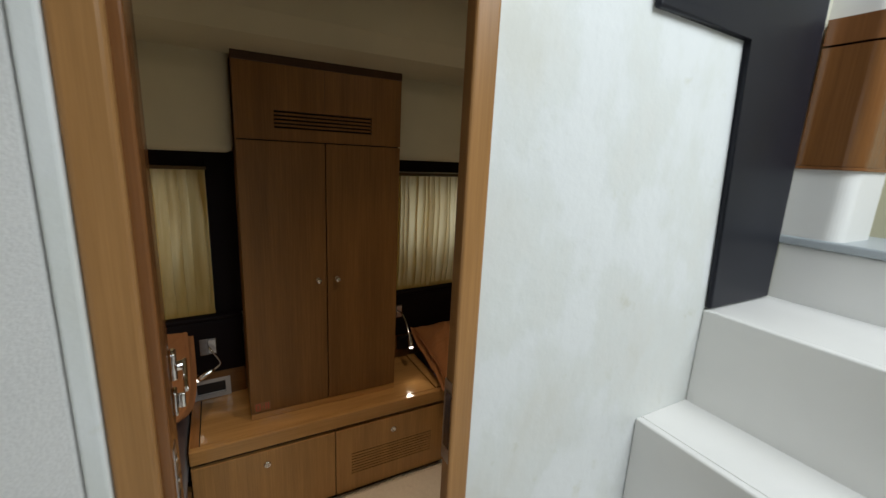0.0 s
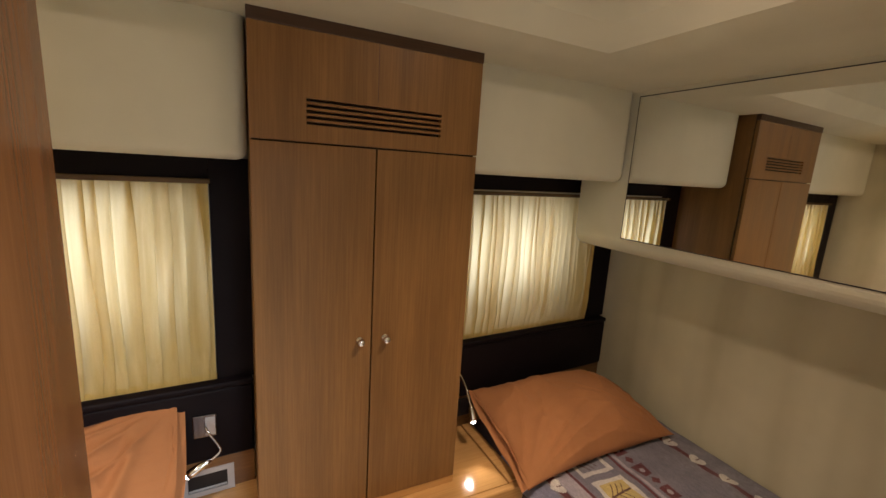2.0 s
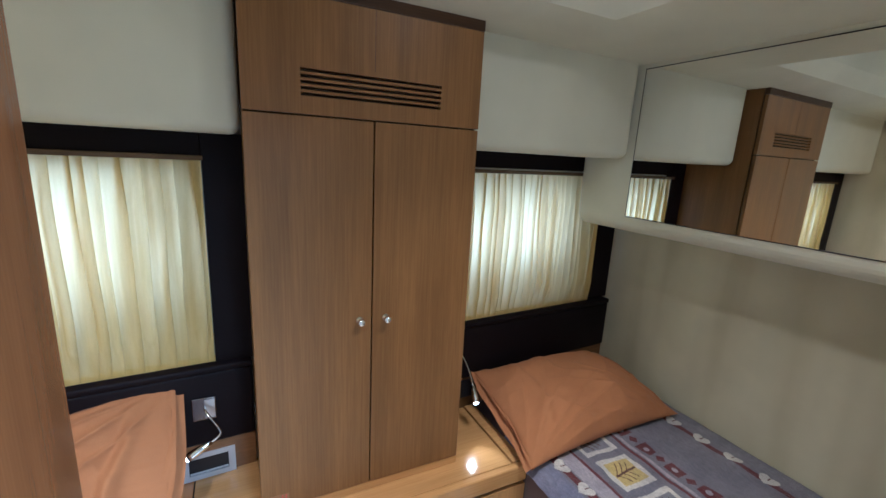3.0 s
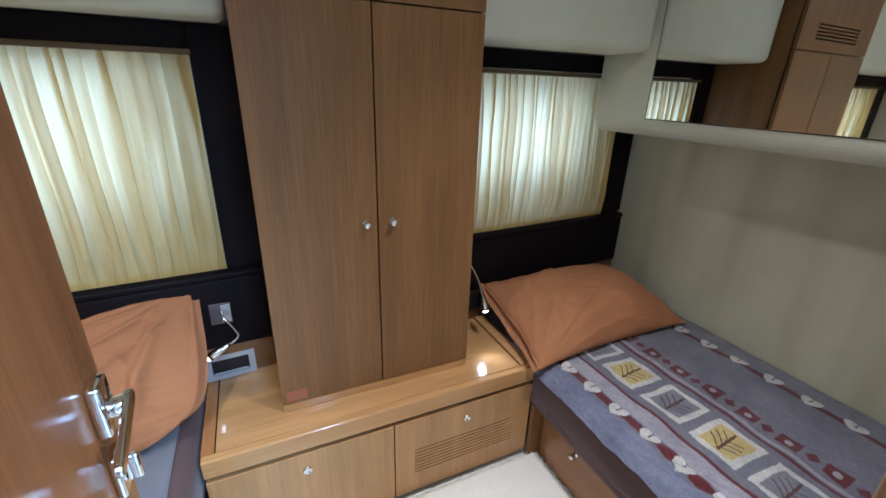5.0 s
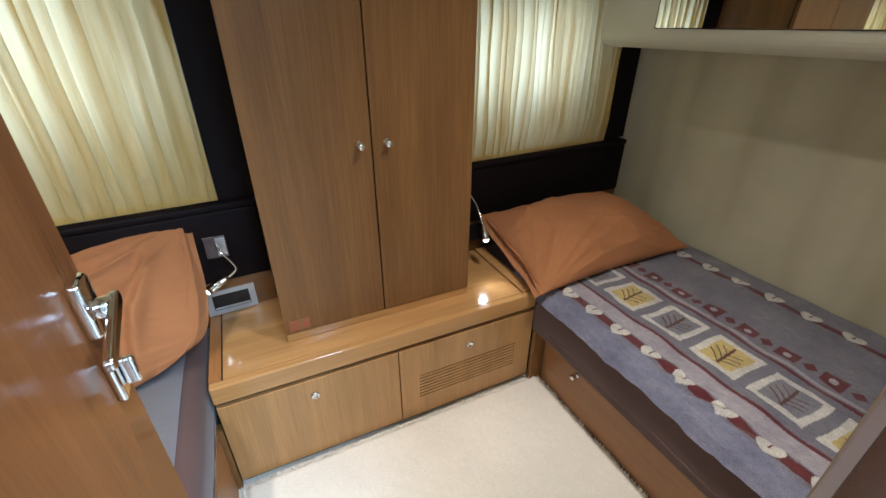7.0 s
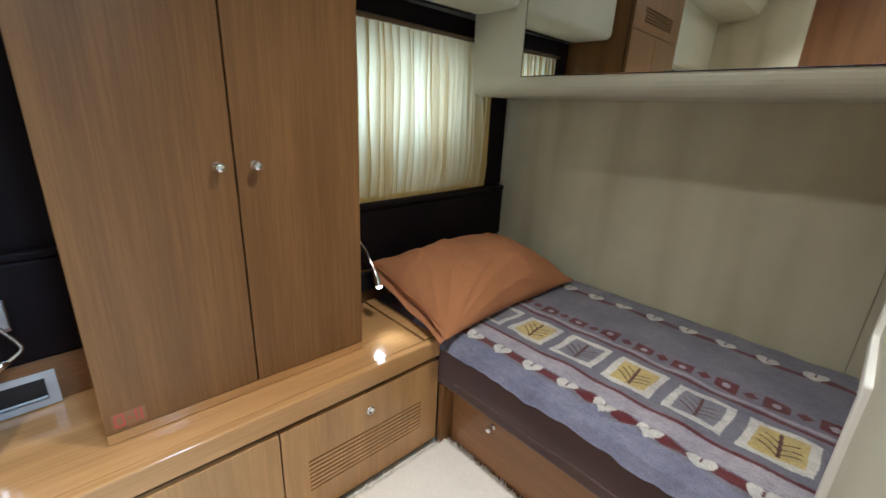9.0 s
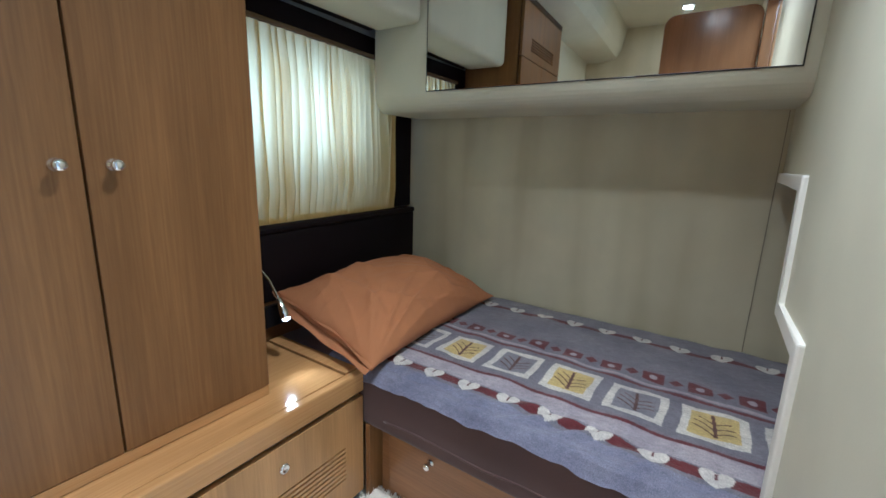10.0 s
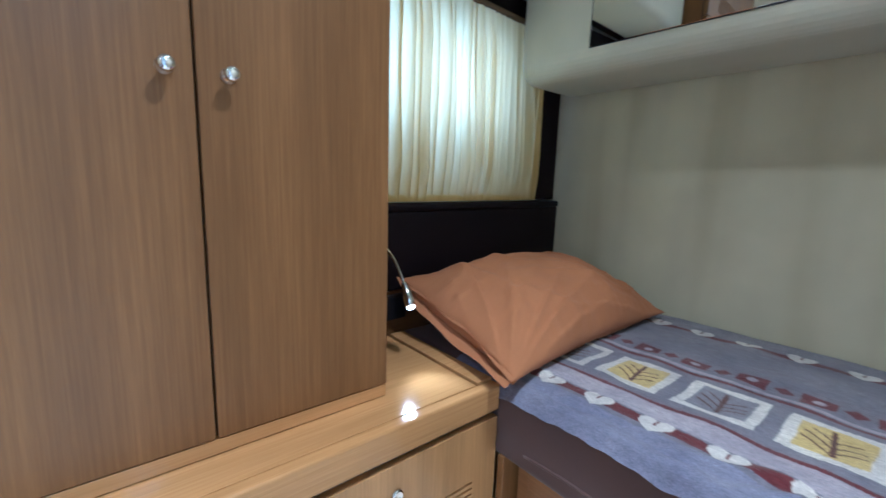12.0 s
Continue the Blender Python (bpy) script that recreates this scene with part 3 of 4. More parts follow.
for a in ((0.018, 0.021, 0.494, 0.524), (0.033, 0.036, 0.494, 0.524), (0.021, 0.033, 0.494, 0.4965), (0.021, 0.033, 0.5215, 0.524), (0.044, 0.048, 0.506, 0.511), (0.056, 0.0595, 0.497, 0.526), (0.066, 0.0695, 0.497, 0.526)):
    part("mark", box(a[0], a[1], 1.7672, 1.7684, a[2], a[3]), RED_INK, st)

# ---- night-table unit under the wardrobe ----
unit = thing("drawer_unit", (0.33, 1.85, 0.0), "low oak drawer unit with a varnished top", "drawer unit")
part("carcass", box(-0.222, 0.884, 1.684, 2.06, 0.03, 0.384), WOOD_V, unit)
part("toe_board", box(-0.222, 0.884, 1.69, 1.70, 0.0, 0.03), GAP_BLACK, unit)
part("top_edge", box(-0.228, 0.890, 1.66, 1.6885, 0.386, 0.45, 0.005, 3), WOOD_X, unit)
part("top_liner", box(-0.226, 0.888, 1.689, 2.062, 0.386, 0.440), GAP_BLACK, unit)
for x0, x1 in ((-0.228, -0.1945), (-0.1905, 0.8375), (0.8425, 0.890)):
    part("top_board", box(x0, x1, 1.6885, 2.062, 0.441, 0.455 if x0 > 0.8 else 0.45, 0.002 if x0 > 0.8 else 0.001), WOOD_INLAY if x0 < -0.2 else WOOD_X, unit)
part("end_board", box(-0.228, -0.223, 1.689, 2.06, 0.388, 0.440), WOOD_X, unit)
d1 = part("drawer_front", box(-0.226, 0.3275, 1.664, 1.682, 0.035, 0.368, 0.002), WOOD_DRAWER, unit)
button(pose(0.044, 1.664, 0.302, 90, 0, 0), d1)
GS = [(0.122 + 0.0148 * k, 0.122 + 0.0148 * k + 0.0058) for k in range(8)]
d2 = part("drawer_front", face_with_slots(0.3315, 0.888, 0.035, 0.368, 1.664, 0.018, 0.402, 0.815, GS), WOOD_DRAWER, unit, "drawer front with slotted grille")
button(pose(0.607, 1.664, 0.302, 90, 0, 0), d2)
part("gap_liner", box(-0.22, 0.882, 1.6825, 1.6838, 0.034, 0.384), GAP_BLACK, unit)

# framed display in the strip beside the wardrobe
disp = thing("control_panel", (-0.149, 2.05, 0.452), "silver framed control panel with a dark screen", "control panel")
PM = pose(-0.149, 2.034, 0.452, -7, 0, 3.46)
fr = bmesh.new()
for a in ((-0.079, 0.079, 0.0, 0.016), (-0.079, 0.079, 0.072, 0.088), (-0.079, -0.058, 0.016, 0.072), (0.058, 0.079, 0.016, 0.072)):
    box(a[0], a[1], -0.012, 0.004, a[2], a[3], bm=fr)
bmesh.ops.remove_doubles(fr, verts=fr.verts[:], dist=0.0001)
part("bezel", carry(fr, PM), SILVER_PAINT, disp)
part("screen", carry(box(-0.058, 0.058, -0.006, 0.003, 0.016, 0.072), PM), BLACK_PLASTIC, disp)
part("shelf_lip", carry(box(-0.056, 0.056, -0.009, -0.006, 0.018, 0.024, 0.001), PM), SILVER_PAINT, disp)
disp2 = thing("control_panel", (0.852, 2.09, 0.452), "small dark panel behind the pillow", "control panel")
part("bezel", carry(box(0.90, 1.02, -0.045, -0.021, 0.49, 0.565, 0.004), HULL), BLACK_PLASTIC, disp2)


# ---- reading lamps ----
def reading_lamp(label, plate, neck, tip, aim, power):
    L = thing("reading_lamp", plate, label, "reading lamp", "reading lamps")
    x, y, z = plate
    part("wall_plate", box(x - 0.034, x + 0.034, y - 0.012, y, z - 0.04, z + 0.038, 0.003, 2), DARK_CHROME, L)
    part("socket_half", box(x + 0.002, x + 0.030, y - 0.014, y - 0.0115, z - 0.032, z + 0.030, 0.001), SATIN_STEEL, L)
    part("gooseneck", tube(smooth_line(neck), 0.0042, 10), CHROME, L, smooth=True)
    a, b = Vector(neck[-1]), Vector(tip)
    line = [a + (b - a) * k / 6 for k in range(7)]
    hd = part("lamp_head", tube(line, 0.0135, 16, [0.45, 0.62, 0.8, 0.92, 1.0, 1.0, 0.96]), CHROME, L, smooth=True)
    d = (b - a).normalized()
    lens = lathe([(0.0105, -0.002), (0.0105, 0.003), (0.008, 0.006), (0.004, 0.008)], Matrix.Translation(b) @ d.to_track_quat("Z", "Y").to_matrix().to_4x4(), 16)
    part("lens", lens, LED, hd, "lit white lens", smooth=True)
    lamp("reading_beam", "SPOT", look(tuple(b + d * 0.006), aim), power, (1.0, 0.93, 0.8), cone=64, blend=1.0, radius=0.012)


reading_lamp("chrome gooseneck reading lamp, lit, above the display", (-0.149, 2.026, 0.713), [(-0.147, 2.012, 0.722), (-0.140, 1.985, 0.712), (-0.112, 1.97, 0.668), (-0.106, 1.965, 0.645), (-0.130, 1.958, 0.627)], (-0.196, 1.945, 0.598), (-0.40, 1.72, 0.60), 1.5)
reading_lamp("chrome gooseneck reading lamp, lit, beside the pillow", (0.775, 2.08, 0.73), [(0.78, 2.066, 0.735), (0.786, 2.025, 0.735), (0.788, 1.965, 0.705), (0.786, 1.912, 0.652)], (0.785, 1.878, 0.598), (0.745, 1.70, 0.45), 4.5)


# ---- bunks ----
bunk = thing("bunk_base", (1.33, 1.0, 0), "oak bunk base with a drawer front under the mattress", "bed base", "bunk bases")
part("side_board", box(0.946, 0.962, -0.05, 1.636, 0.0, 0.272, 0.002), WOOD_Y, bunk)
part("corner_post", box(0.892, 0.962, 1.640, 1.659, 0.0, 0.270, 0.002), WOOD_V, bunk)
bdoor = part("drawer_front", box(0.938, 0.9455, 0.76, 1.60, 0.03, 0.255, 0.002), WOOD_Y, bunk)
knob(pose(0.938, 1.440, 0.205, 0, -90, 0), bdoor)
part("bunk_board", box(0.963, 1.748, -0.05, 2.10, 0.22, 0.257), WOOD_Y, bunk)

def mattress(label, x0, x1, y0, y1, z0, z1, r, edge):
    """A mattress in a fitted sheet, with the elastic hem along its open long side."""
    M = thing("mattress", ((x0 + x1) / 2, (y0 + y1) / 2, z0), label, "mattress", "mattresses")
    part("cover", box(x0, x1, y0, y1, z0, z1, r, 6), SHEET_BROWN, M, smooth=True)
    hem = smooth_line([(edge + 0.0015 * math.sin(9 * k), y0 + (y1 - y0) * (0.04 + 0.72 * k / 14), z0 + 0.052 + 0.004 * math.sin(2.1 * k)) for k in range(15)], 5)
    part("hem", tube(hem, 0.0035, 8), SHEET_BROWN, M, smooth=True)


mattress("single mattress in a dark brown fitted sheet", 0.894, 1.744, -0.05, 2.10, 0.258, 0.447, 0.028, 0.8945)

bunk2 = thing("bunk_base", (-0.66, 1.3, 0), "oak bunk base behind the open door", "bed base", "bunk bases")
part("side_board", box(-0.262, -0.245, 0.72, 1.66, 0.0, 0.275, 0.002), WOOD_Y, bunk2)
part("corner_post", box(-0.262, -0.230, 1.664, 1.70, 0.0, 0.275, 0.002), WOOD_V, bunk2)
part("bunk_board", box(-1.075, -0.262, 0.72, 2.03, 0.24, 0.272), WOOD_Y, bunk2)
mattress("single mattress in a dark brown sheet", -1.075, -0.240, 0.72, 2.02, 0.273, 0.45, 0.045, -0.241)


def soft_sheet(name, x0, x1, y0, y1, z, nx, ny, seed, mat, label, category, amp=0.004, drop=0.0):
    bm = bmesh.new()
    grid = []
    for j in range(ny + 1):
        row = []
        for i in range(nx + 1):
            x, y = x0 + (x1 - x0) * i / nx, y0 + (y1 - y0) * j / ny
            h = amp * (noise.noise(Vector((x * 7 + seed, y * 5, 0.3))) + 0.5 * noise.noise(Vector((x * 19, y * 15 + seed, 1.3))))
            e = max(0.0, (x - (x1 - 0.03)) / 0.03)
            row.append(bm.verts.new((x, y, z + h + amp - drop * e * e)))
        grid.append(row)
    for a, b in zip(grid, grid[1:]):
        for i in range(nx):
            bm.faces.new((a[i], a[i + 1], b[i + 1], b[i]))
    bmesh.ops.solidify(bm, geom=bm.faces[:], thickness=0.004)
    return tagged(part(name, bm, mat, smooth=True), label, category)


soft_sheet("bed_sheet", -1.07, -0.292, 0.76, 1.86, 0.455, 60, 80, 4.0, GREY_SHEET, "plain grey fleece blanket on the far bunk", "blanket", 0.006, 0.006)


# printed fleece on the made bunk
def printed_blanket():
    step = 0.0023
    x0, x1, y0, y1 = 0.890, 1.742, -0.02, 1.83
    xs, ys = np.arange(x0, x1 + step / 2, step), np.arange(y0, y1 + step / 2, step)
    X, Y = np.meshgrid(xs, ys)
    rs = np.random.RandomState(4)
    U = X + rs.normal(0, 0.0003, X.shape) + 0.004 * np.sin(Y * 9.0) + 0.002 * np.sin(Y * 23.0 + 1.0)
    V = Y + rs.normal(0, 0.0003, X.shape) + 0.004 * np.sin(X * 11.0 + 0.5)
    grey, deep = np.array((0.185, 0.175, 0.205)), np.array((0.115, 0.028, 0.032))
    pale, cream, gold = np.array((0.36, 0.325, 0.355)), np.array((0.60, 0.565, 0.51)), np.array((0.52, 0.40, 0.15))
    C = np.empty(X.shape + (3,))
    C[:] = grey

    def put(mask, colour):
        C[mask] = colour

    def near(c, w):
        return np.abs(U - c) < w / 2
    put(U < 0.965, np.array((0.205, 0.205, 0.275)))
    put(near(1.045, 0.062), pale)
    put(near(0.993, 0.031), deep)
    put(near(1.083, 0.013), deep)
    put(near(1.305, 0.014), deep)
    put(near(1.325, 0.014), pale)
    put(near(1.632, 0.024), deep)
    put(U > 1.655, np.array((0.20, 0.19, 0.215)))

    def heart(cu, pitch, start, flip):
        k = np.round((V - start) / pitch)
        a = (V - start - k * pitch) / 0.035
        b = flip * (U - cu) / 0.0305
        put((a * a + b * b - 0.55) ** 3 - a * a * b ** 3 * 1.5 < 0, cream)
        put((np.abs(a) < 0.07) & (b > 0.15) & (b < 0.75), deep)
    heart(0.984, 0.1183, 1.591, 1)
    heart(1.636, 0.1225, 1.617, 1)
    # row of dark squares with pale dots, and small diamonds between them
    k = np.round((V - 1.054) / 0.1215)
    a, b = V - 1.054 - k * 0.1215, U - 1.374
    put((np.abs(a) < 0.030) & (np.abs(b) < 0.0265 + 0.25 * a * np.sin(k * 2.1)), deep)
    put(a * a + b * b < 0.0115 ** 2, pale)
    a = V - (1.054 - 0.06075) - np.round((V - (1.054 - 0.06075)) / 0.1215) * 0.1215
    put(np.abs(a) + np.abs(b) < 0.0205, deep)
    # leaf patches
    k = np.round((V - 1.132) / 0.1775)
    a, b = V - 1.132 - k * 0.1775, U - 1.196
    wob = 0.0018 * np.sin(V * 60.0 + U * 40.0)
    odd = (k.astype(int) % 2) == 0
    put((np.abs(a) < 0.073 + wob) & (np.abs(b) < 0.075 + wob), cream)
    inner = (np.abs(a) < 0.053 + wob) & (np.abs(b) < 0.056 - wob)
    put(inner & odd, gold)
    put(inner & ~odd, np.array((0.22, 0.21, 0.235)))
    ink = np.array((0.10, 0.045, 0.035))
    rib = np.abs(a - 0.10 * b) < 0.0042
    veins = np.zeros_like(inner)
    for q, reach in ((-0.044, 0.046), (-0.022, 0.044), (0.002, 0.036)):
        veins |= (np.abs(b - q - 1.05 * np.abs(a) + 9.0 * a * a - 0.10 * a) < 0.0024) & (np.abs(a) < reach)
    put(inner & (rib & (np.abs(b) < 0.05) | veins), ink)
    # surface: gentle waves, puckers along the near edge, turned down over the mattress edge
    Z = 0.4605 + 0.0016 * np.sin(X * 21 + Y * 9) * np.sin(Y * 14 + 1) + 0.0012 * np.sin(Y * 41 + X * 17) + 0.0009 * np.sin(X * 63 - Y * 37)
    e = np.clip((0.975 - X) / 0.082, 0, 1)
    pucker = np.sin(Y * 44 + 3 * np.sin(Y * 7.0) + X * 60) * 0.5 + 0.5 * np.sin(Y * 19 + 2 - X * 25) + 0.35 * np.sin(Y * 97 + X * 70 + 2 * np.sin(Y * 13))
    fold = np.clip((1.02 - X) / 0.12, 0, 1) * np.clip(np.sin(Y * 17 + X * 38 + 1.5 * np.sin(Y * 5)), 0, 1) ** 3
    crinkle = np.sin(Y * 61 + X * 95 + 2.5 * np.sin(Y * 4.3)) * np.clip(np.sin(Y * 11 + 1.2 * np.sin(Y * 3.1) + X * 9), 0, 1)
    near_side = np.clip((1.06 - X) / 0.12, 0, 1)
    hang = 0.038 + 0.003 * np.sin(Y * 8.5 + 1.1 * np.sin(Y * 3.0)) + 0.0015 * np.sin(Y * 27.0)
    Z = Z + 0.012 * e * (1.35 - e) * pucker + 0.009 * fold * (1 - 0.75 * e) + 0.013 * near_side * crinkle * (1 - 0.75 * e) - hang * e ** 2.4
    soft = np.sin(X * 31 + 2.2 * np.sin(Y * 6.0)) * np.sin(Y * 24 + 2.0 * np.sin(X * 9.0 + 1))
    Z = Z + 0.0022 * soft * np.clip((1.72 - X) / 0.1, 0, 1) + rs.normal(0, 0.0004, X.shape)
    # it lies on the rounded shoulder of the mattress and hangs a little clear of its side
    Xo = np.where(X < 0.901, X - 0.006 - 0.0015 * (1 + pucker * 0.5) * e, X)
    shoulder = 0.419 + np.sqrt(np.clip(0.028 ** 2 - np.clip(0.922 - Xo, 0, 0.028) ** 2, 0, None))
    floor_z = shoulder + 0.006 + 0.003 * (crinkle + 1) * e
    Z = np.where(Xo > 0.8925, np.maximum(Z, floor_z), Z)
    n, m = X.shape
    verts = np.stack((Xo, Y, Z), -1).reshape(-1, 3)
    idx = np.arange(n * m).reshape(n, m)
    quads = np.stack((idx[:-1, :-1], idx[:-1, 1:], idx[1:, 1:], idx[1:, :-1]), -1).reshape(-1, 4)
    me = bpy.data.meshes.new("blanket")
    me.from_pydata(verts.tolist(), [], quads.tolist())
    layer = me.color_attributes.new("print", "FLOAT_COLOR", "POINT")
    layer.data.foreach_set("color", np.concatenate((C.reshape(-1, 3), np.ones((n * m, 1))), 1).ravel())
    me.polygons.foreach_set("use_smooth", np.ones(len(me.polygons), bool))
    me.materials.append(FLEECE)
    ob = new("blanket", me)
    return tagged(ob, "grey fleece blanket printed with leaf squares and hearts", "blanket")


printed_blanket()


# ---- pillows ----
def pillow(label, centre, size, thick, tilt, turn, seed, pinch, dome, creased, corners=(), arch=0.0, empty=0.0, folds=()):
    """A stuffed case: domed faces, seams, corners that sag or tuck by (u, v, inwards, drop), gathers from seams and ears."""
    n, m = 150, 100
    M = pose(*centre, tilt, 0, turn)

    def place(u, v, z):
        x = size[0] / 2 * u * (1 - pinch * (1 - v * v) * abs(u) ** 3)
        y = size[1] / 2 * v * (1 - pinch * (1 - u * u) * abs(v) ** 3)
        y += arch * max(0.0, (u + 1) / 2) ** 1.5 * ((1 - v) / 2) ** 2
        drop = 0.0
        for cu, cv, inward, down in corners:
            w = (max(0.0, 1 + cu * u) / 2) ** 5 * (max(0.0, 1 + cv * v) / 2) ** 5
            x -= cu * inward * w
            y -= cv * inward * w
            drop += down * w
        p = M @ Vector((x, y, z))
        p.z -= drop
        return p

    def ridge(x, y, k):
        return (1 - min(1.0, 3.2 * abs(noise.noise(Vector((x, y, k)))))) ** 2
    bm = bmesh.new()
    for side in (1, -1):
        grid = []
        for j in range(m + 1):
            v = 2 * j / m - 1
            row = []
            for i in range(n + 1):
                u = 2 * i / n - 1
                bulge = ((1 - abs(u) ** dome) * (1 - abs(v) ** dome)) ** 0.62
                bulge *= 1 - empty * (1 - min(1.0, (u + 1) / 0.8)) ** 1.3
                edge = max(abs(u), abs(v))
                crease = noise.noise(Vector((u * 2.2 + seed, v * 2.6, side))) * 0.012
                crease += noise.noise(Vector((u * 5 + v * 3 + seed, v * 7 - u * 4, 2.0))) * 0.003
                crease += creased * 0.010 * ridge(u * 1.7 + seed + 0.5 * v, v * 1.1 - 0.8 * u, 5.0 + side) * (0.4 + 0.6 * edge)
                # long pulls that fan out of the two ears on the low side
                for eu, ev, gain in ((-1.08, -1.06, 0.016), (1.06, -1.05, 0.014)):
                    du, dv = (u - eu) * math.copysign(1, -eu), v - ev
                    spoke, far = math.atan2(dv, du), math.hypot(du, dv)
                    crease += creased * gain * ridge(spoke * 4.6 + seed, far * 0.5, 9.0 + side + eu) * max(0.0, 1.0 - far / 2.0) * min(1.0, far * 2)
                # short gathers along the seams
                gather = noise.noise(Vector((u * 15 + seed, 1.3 * v, 3.0))) * abs(v) ** 4 + noise.noise(Vector((1.1 * u, v * 12 + seed, 4.0))) * abs(u) ** 4
                crease += creased * 0.008 * gather
                for fu, sway, ph, deep in folds:
                    off = (u - fu - sway * math.sin(2.6 * v + ph)) / 0.05
                    crease += side * deep * (math.exp(-off * off) - 0.7 * math.exp(-(off - 1.5) ** 2)) * (1 - v * v) ** 0.3
                z = side * thick / 2 * bulge + crease * min(1.0, bulge * 2.0)
                if abs(u) == 1 or abs(v) == 1:
                    z = 0.006 * math.sin(9 * u + 7 * v + seed) + 0.004 * math.sin(23 * u - 17 * v)
                row.append(bm.verts.new(place(u, v, z)))
            grid.append(row)
        for a, b in zip(grid, grid[1:]):
            for i in range(n):
                bm.faces.new((a[i], a[i + 1], b[i + 1], b[i]))
    bmesh.ops.remove_doubles(bm, verts=bm.verts[:], dist=0.0004)
    P = thing("pillow", centre, label, "pillow", "pillows")
    part("cover", bm, PILLOW_CLOTH, P, smooth=True)
    # the open end of the case, a thin double flap that hangs past the stuffing
    fb = bmesh.new()
    for lay, dz in ((0, 0.003), (1, -0.011)):
        rows = []
        for j in range(31):
            v = 2 * j / 30 - 1
            rows.append([fb.verts.new(place(-0.93 - (0.09 + 0.05 * lay) * i / 7, v * 0.985, dz * (1 - v * v) * (0.6 + i / 7) * 2 + 0.004 * math.sin(8 * v + 0.6 * i + 2 * lay))) for i in range(8)])
        for a, b in zip(rows, rows[1:]):
            for i in range(7):
                fb.faces.new((a[i], a[i + 1], b[i + 1], b[i]))
    part("case_flap", fb, PILLOW_CLOTH, P, smooth=True)
    return P


pillow("terracotta pillow resting against the dark headboard", (1.258, 1.850, 0.545), (0.792, 0.475), 0.265, 13, 1.5, 2.0, 0.07, 2.0, 1.15, ((1, 1, 0.05, 0.07), (1, -1, -0.012, 0.0), (-1, 1, 0.02, -0.03), (-1, -1, -0.012, 0.0)), folds=((-0.62, 0.05, 1.0, 0.006),))
pillow("terracotta pillow propped up on the far bunk", (-0.615, 1.862, 0.632), (0.77, 0.46), 0.14, -47, 182, 7.0, -0.02, 3.4, 1.6, ((-1, 1, 0.058, -0.01), (-1, -1, -0.005, 0.0)), 0.2, 0.7, ((-0.70, 0.07, 0.4, 0.017), (-0.36, 0.10, 2.2, 0.010), (-0.08, -0.12, 1.2, 0.012)))

# ---- overhead locker with its mirror ----
lock = thing("overhead_locker", (1.6, 1.4, 1.265), "cream padded overhead locker with a wide mirror front", "locker")
prof = [(1.749, 1.265)]
R = 0.07
for k in range(9):
    a = math.pi / 2 * k / 8
    prof.append((1.44 + R - R * math.sin(a), 1.265 + R - R * math.cos(a)))
prof += [(1.44, 1.935), (1.749, 1.935)]
bmk = prism([(x, z) for x, z in prof], 1, 0.676, 2.105)
LM = Matrix.Translation((1.437, 1.28, 0)) @ pose(0, 0, 0, 0, 0, 1.2) @ Matrix.Translation((-1.437, -1.28, 0))
part("body", carry(bmk, LM), PANEL_VINYL, lock, smooth=False)
part("mirror", carry(box(1.4355, 1.4385, 0.722, 1.842, 1.336, 1.906, 0.001, 1), LM), MIRROR, lock, "frameless mirror glass")
eb = bmesh.new()
for a in ((0.719, 1.845, 1.333, 1.336), (0.719, 1.845, 1.906, 1.909), (0.719, 0.722, 1.336, 1.906), (1.842, 1.845, 1.336, 1.906)):
    box(1.4365, 1.4398, a[0], a[1], a[2], a[3], bm=eb)
part("mirror_edge", carry(eb, LM), BLACK_PLASTIC, lock)

# ---- downlights ----
for sx, sy in SPOTS:
    d = thing("downlight", (sx, sy, CEIL - 0.014), "small round recessed ceiling light, lit", "ceiling light", "downlights")
    ring = lathe([(0.040, 0), (0.042, 0.004), (0.042, 0.012), (0.040, 0.0145)], pose(sx, sy, CEIL - 0.0145), 28)
    part("trim_ring", ring, CHROME, d, smooth=True)
    part("lens", lathe([(0.026, 0), (0.030, 0.003)], pose(sx, sy, CEIL - 0.0185), 24), SPOT_LENS, d, "lit lens")


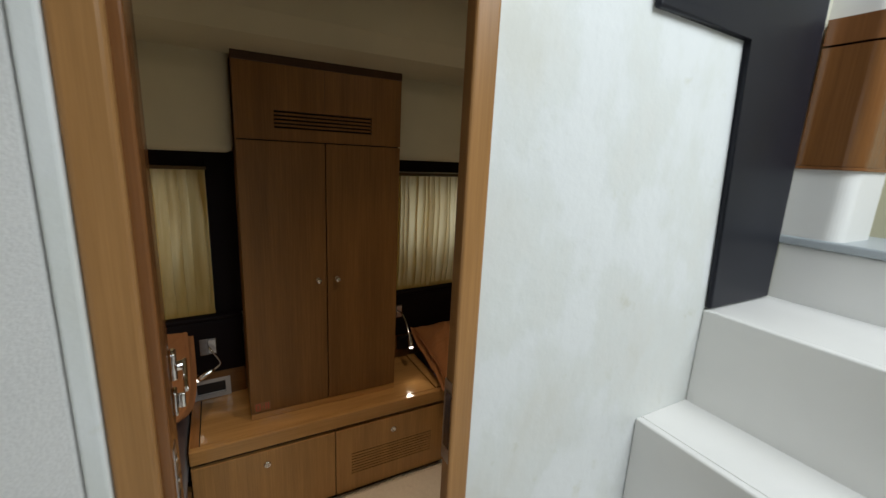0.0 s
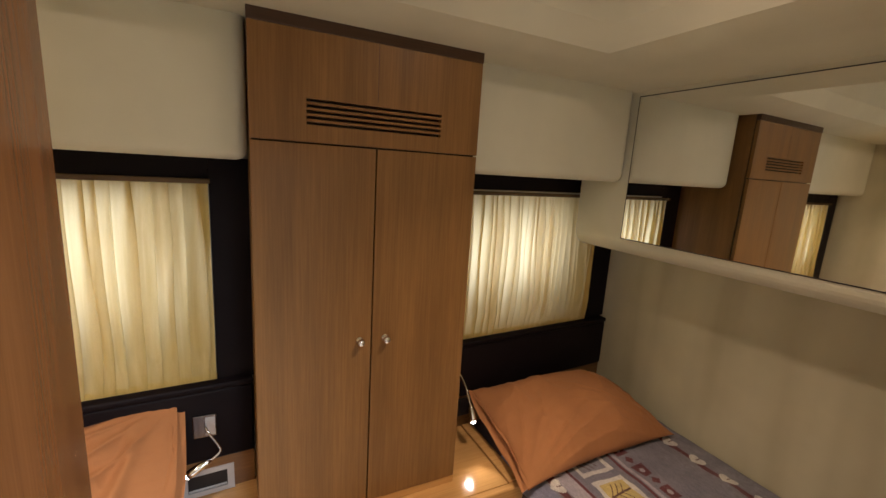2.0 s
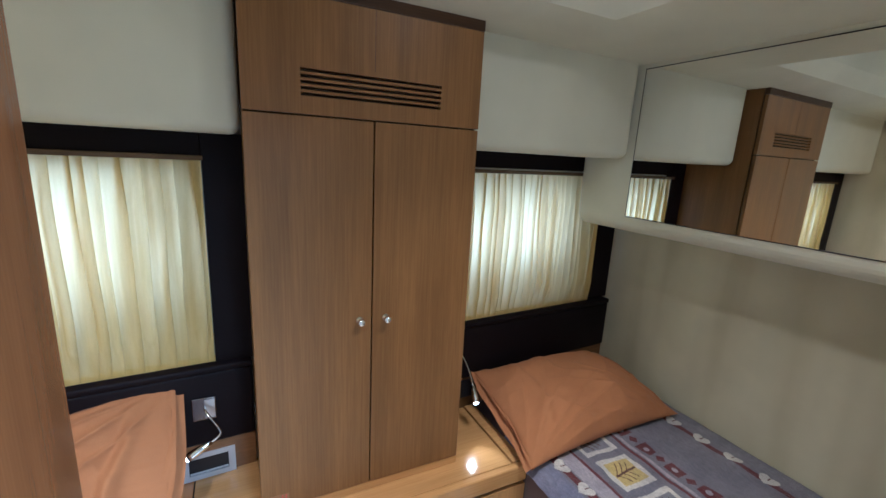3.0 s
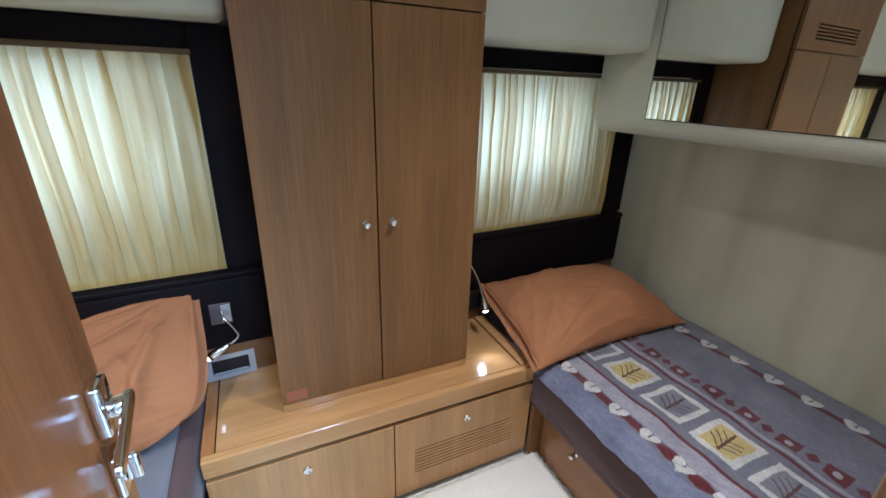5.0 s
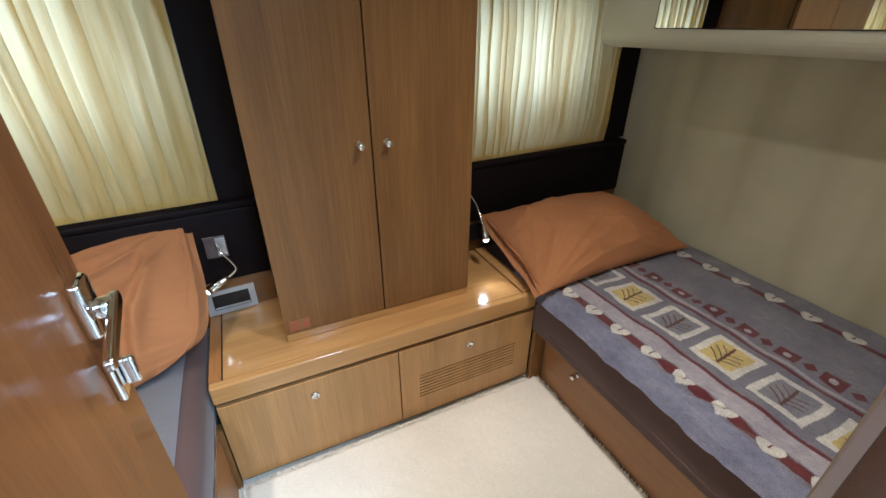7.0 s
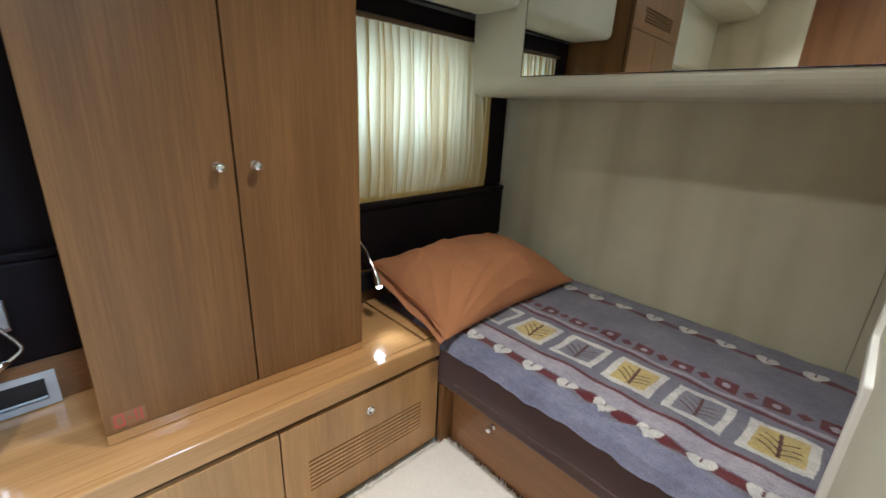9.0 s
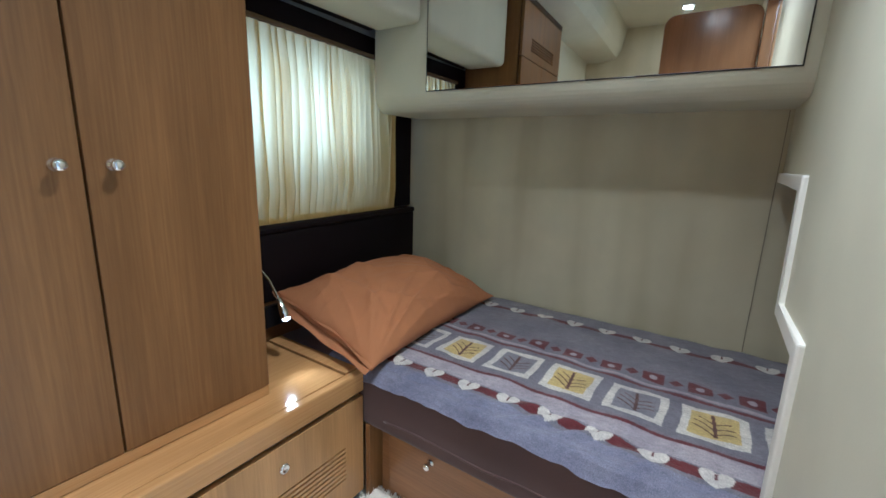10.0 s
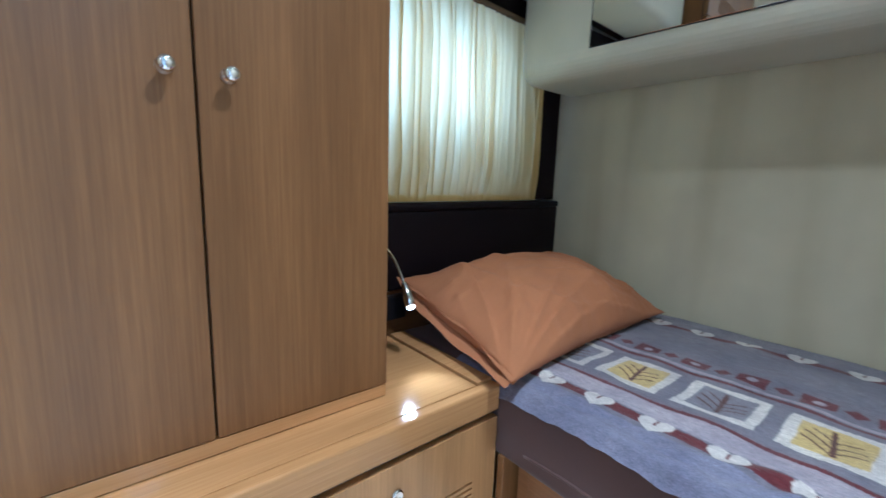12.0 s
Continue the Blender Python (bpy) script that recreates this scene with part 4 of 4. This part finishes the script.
# ---- carpet ----
def rug():
    R0 = thing("rug", (0.33, 1.2, 0), "cream deep-pile rug with a ragged edge", "rug")
    rng = random.Random(5)
    x0, x1, y0, y1 = -0.225, 0.932, 0.72, 1.650
    nx, ny = 150, 130
    bm = bmesh.new()
    grid = []
    for j in range(ny + 1):
        row = []
        for i in range(nx + 1):
            x, y = x0 + (x1 - x0) * i / nx, y0 + (y1 - y0) * j / ny
            edge = min(i, nx - i, j, ny - j)
            z = 0.030 * min(1, 0.25 + edge / 3) + 0.003 * rng.random() + 0.003 * noise.noise(Vector((x * 9, y * 9, 0)))
            wig = 0.006 if edge == 0 else 0.002
            row.append(bm.verts.new((x + rng.uniform(-wig, wig), y + rng.uniform(-wig, wig), z)))
        grid.append(row)
    for a, b in zip(grid, grid[1:]):
        for i in range(nx):
            bm.faces.new((a[i], a[i + 1], b[i + 1], b[i]))
    part("woven_ground", bm, CARPET_BASE, R0, smooth=True)
    fr = bmesh.new()
    for _ in range(1500):
        side = rng.randrange(3)
        if side == 0:
            x, y = rng.uniform(x0, x1), y1 + rng.uniform(-0.012, 0.002)
        elif side == 1:
            x, y = x1 + rng.uniform(-0.008, 0.006), rng.uniform(y0, y1)
        else:
            x, y = x0 + rng.uniform(-0.006, 0.008), rng.uniform(y0, y1)
        a = rng.uniform(0, 6.283)
        h = rng.uniform(0.018, 0.040)
        w = 0.004
        p = [fr.verts.new((x + w * math.cos(a + k * 2.094), y + w * math.sin(a + k * 2.094), 0.012)) for k in range(3)]
        t = fr.verts.new((x + rng.uniform(-0.008, 0.008), y + rng.uniform(-0.006, 0.006), h))
        for k in range(3):
            fr.faces.new((p[k], p[(k + 1) % 3], t))
    f = part("fringe", fr, CARPET_BASE, R0)
    tagged(f, kind="stuff")


rug()

# ---- stairs in the lobby ----
stairs = thing("staircase", (0.9, 0.1, 0), "steep white vinyl covered stairs up to the saloon", "stairs", **structure)
TREADS = [(0.20, 0.095), (0.42, 0.375), (0.645, 0.655), (0.884, 0.935), (1.106, 1.216), (1.452, 1.386), (1.80, 1.386)]
for (xa, za), (xb, zb), zp in zip(TREADS, TREADS[1:], [0.0] + [z for _, z in TREADS]):
    if xa == xb or za == zp:
        continue
    s1 = part("step", box(xa, xa + 0.024, -0.42, 0.6424, zp - 0.012 if zp else 0.0, za, 0.006, 3), STEP_VINYL, stairs, smooth=False)
    part("tread", box(xa + 0.0255, xb + 0.004, -0.42, 0.6424, za - 0.045, za - 0.0015, 0.002, 2), STEP_VINYL, s1)
    part("joint", box(xa + 0.0205, xa + 0.0262, -0.42, 0.6424, za - 0.02, za - 0.004), SEAM, s1)

band = thing("leather_band", (1.2, 0.61, 1.22), "black padded leather band framing the stair wall", "wall panel", **structure)
part("cover", prism([(0.713, 1.903), (1.058, 1.905), (1.109, 1.219), (1.423, 1.219), (1.375, 2.36), (0.713, 2.36)], 1, 0.625, 0.6425, 0.007, 3), BLACK_LEATHER, band)
side = thing("saloon_cabinet", (1.56, 0.57, 1.62), "glossy oak saloon cabinet with a rounded corner", "cabinet")
cab = [(1.64, 0.6425), (1.50, 0.6425)]
for k in range(9):
    a = math.pi / 2 * k / 8
    cab.append((1.54 - 0.04 * math.cos(a), 0.535 - 0.04 * math.sin(a)))
cab += [(1.64, 0.495)]
cab = [(x - 0.058 if x < 1.6 else x, y) for x, y in cab]
part("front", prism(cab, 2, 1.622, 1.940), wood("gloss_oak", 2, (0.20, 0.082, 0.026), (0.235, 0.10, 0.032), 0.14, 0.2), side)
part("cornice", prism(cab, 2, 1.946, 2.013), WOOD_DOOR, side)
part("sill", prism([(x - 0.006, y - 0.004) for x, y in cab], 2, 1.612, 1.621), WOOD_DOOR, side)
part("plinth", prism([(x + 0.004, y + 0.004) for x, y in cab], 2, 1.414, 1.6115), STEP_VINYL, side, "white cabinet plinth")
part("upper_case", prism([(x + 0.03, y + 0.02) for x, y in cab[:-1]] + [(1.64, 0.52)], 2, 2.014, 2.4), STEP_VINYL, side)
ledge = part("saloon_ledge", box(1.440, 3.0, -0.42, 0.6424, 1.388, 1.414, 0.006, 2), GREY_LEDGE)
tagged(ledge, "grey edged landing at the top of the stairs", "trim", **structure)
tagged(part("saloon_sidewall", box(1.645, 3.2, 0.58, 0.6424, 1.416, 2.6), STEP_VINYL), "white saloon side panel", "wall", **structure)

# plain walls that close the lobby
wall("wall_lobby_back", box(-1.2, 3.3, -2.2, -2.1, 0, 2.6), PLAIN_WALL, "plain pale lobby wall")
wall("wall_lobby_left", box(-1.0, -0.92, -2.1, Y_OUT - 0.015, 0, 2.6), STEP_VINYL, "plain pale lobby wall")
wall("wall_saloon_end", box(3.2, 3.3, -2.1, 0.64, 0, 2.6), PLAIN_WALL, "plain pale saloon wall")
lc = bmesh.new()
add(lc, -1.2, 0.2, -2.2, Y_IN, 2.4, 2.46)
add(lc, 2.2, 3.3, -2.2, Y_IN, 2.4, 2.46)
add(lc, 0.2, 2.2, -2.2, -1.3, 2.4, 2.46)
add(lc, 0.2, 2.2, 0.4, Y_IN, 2.4, 2.46)
lco = part("ceiling_lobby", lc, CEILING_VINYL)
tagged(lco, "pale lobby ceiling open to the saloon skylight", "ceiling", **structure)
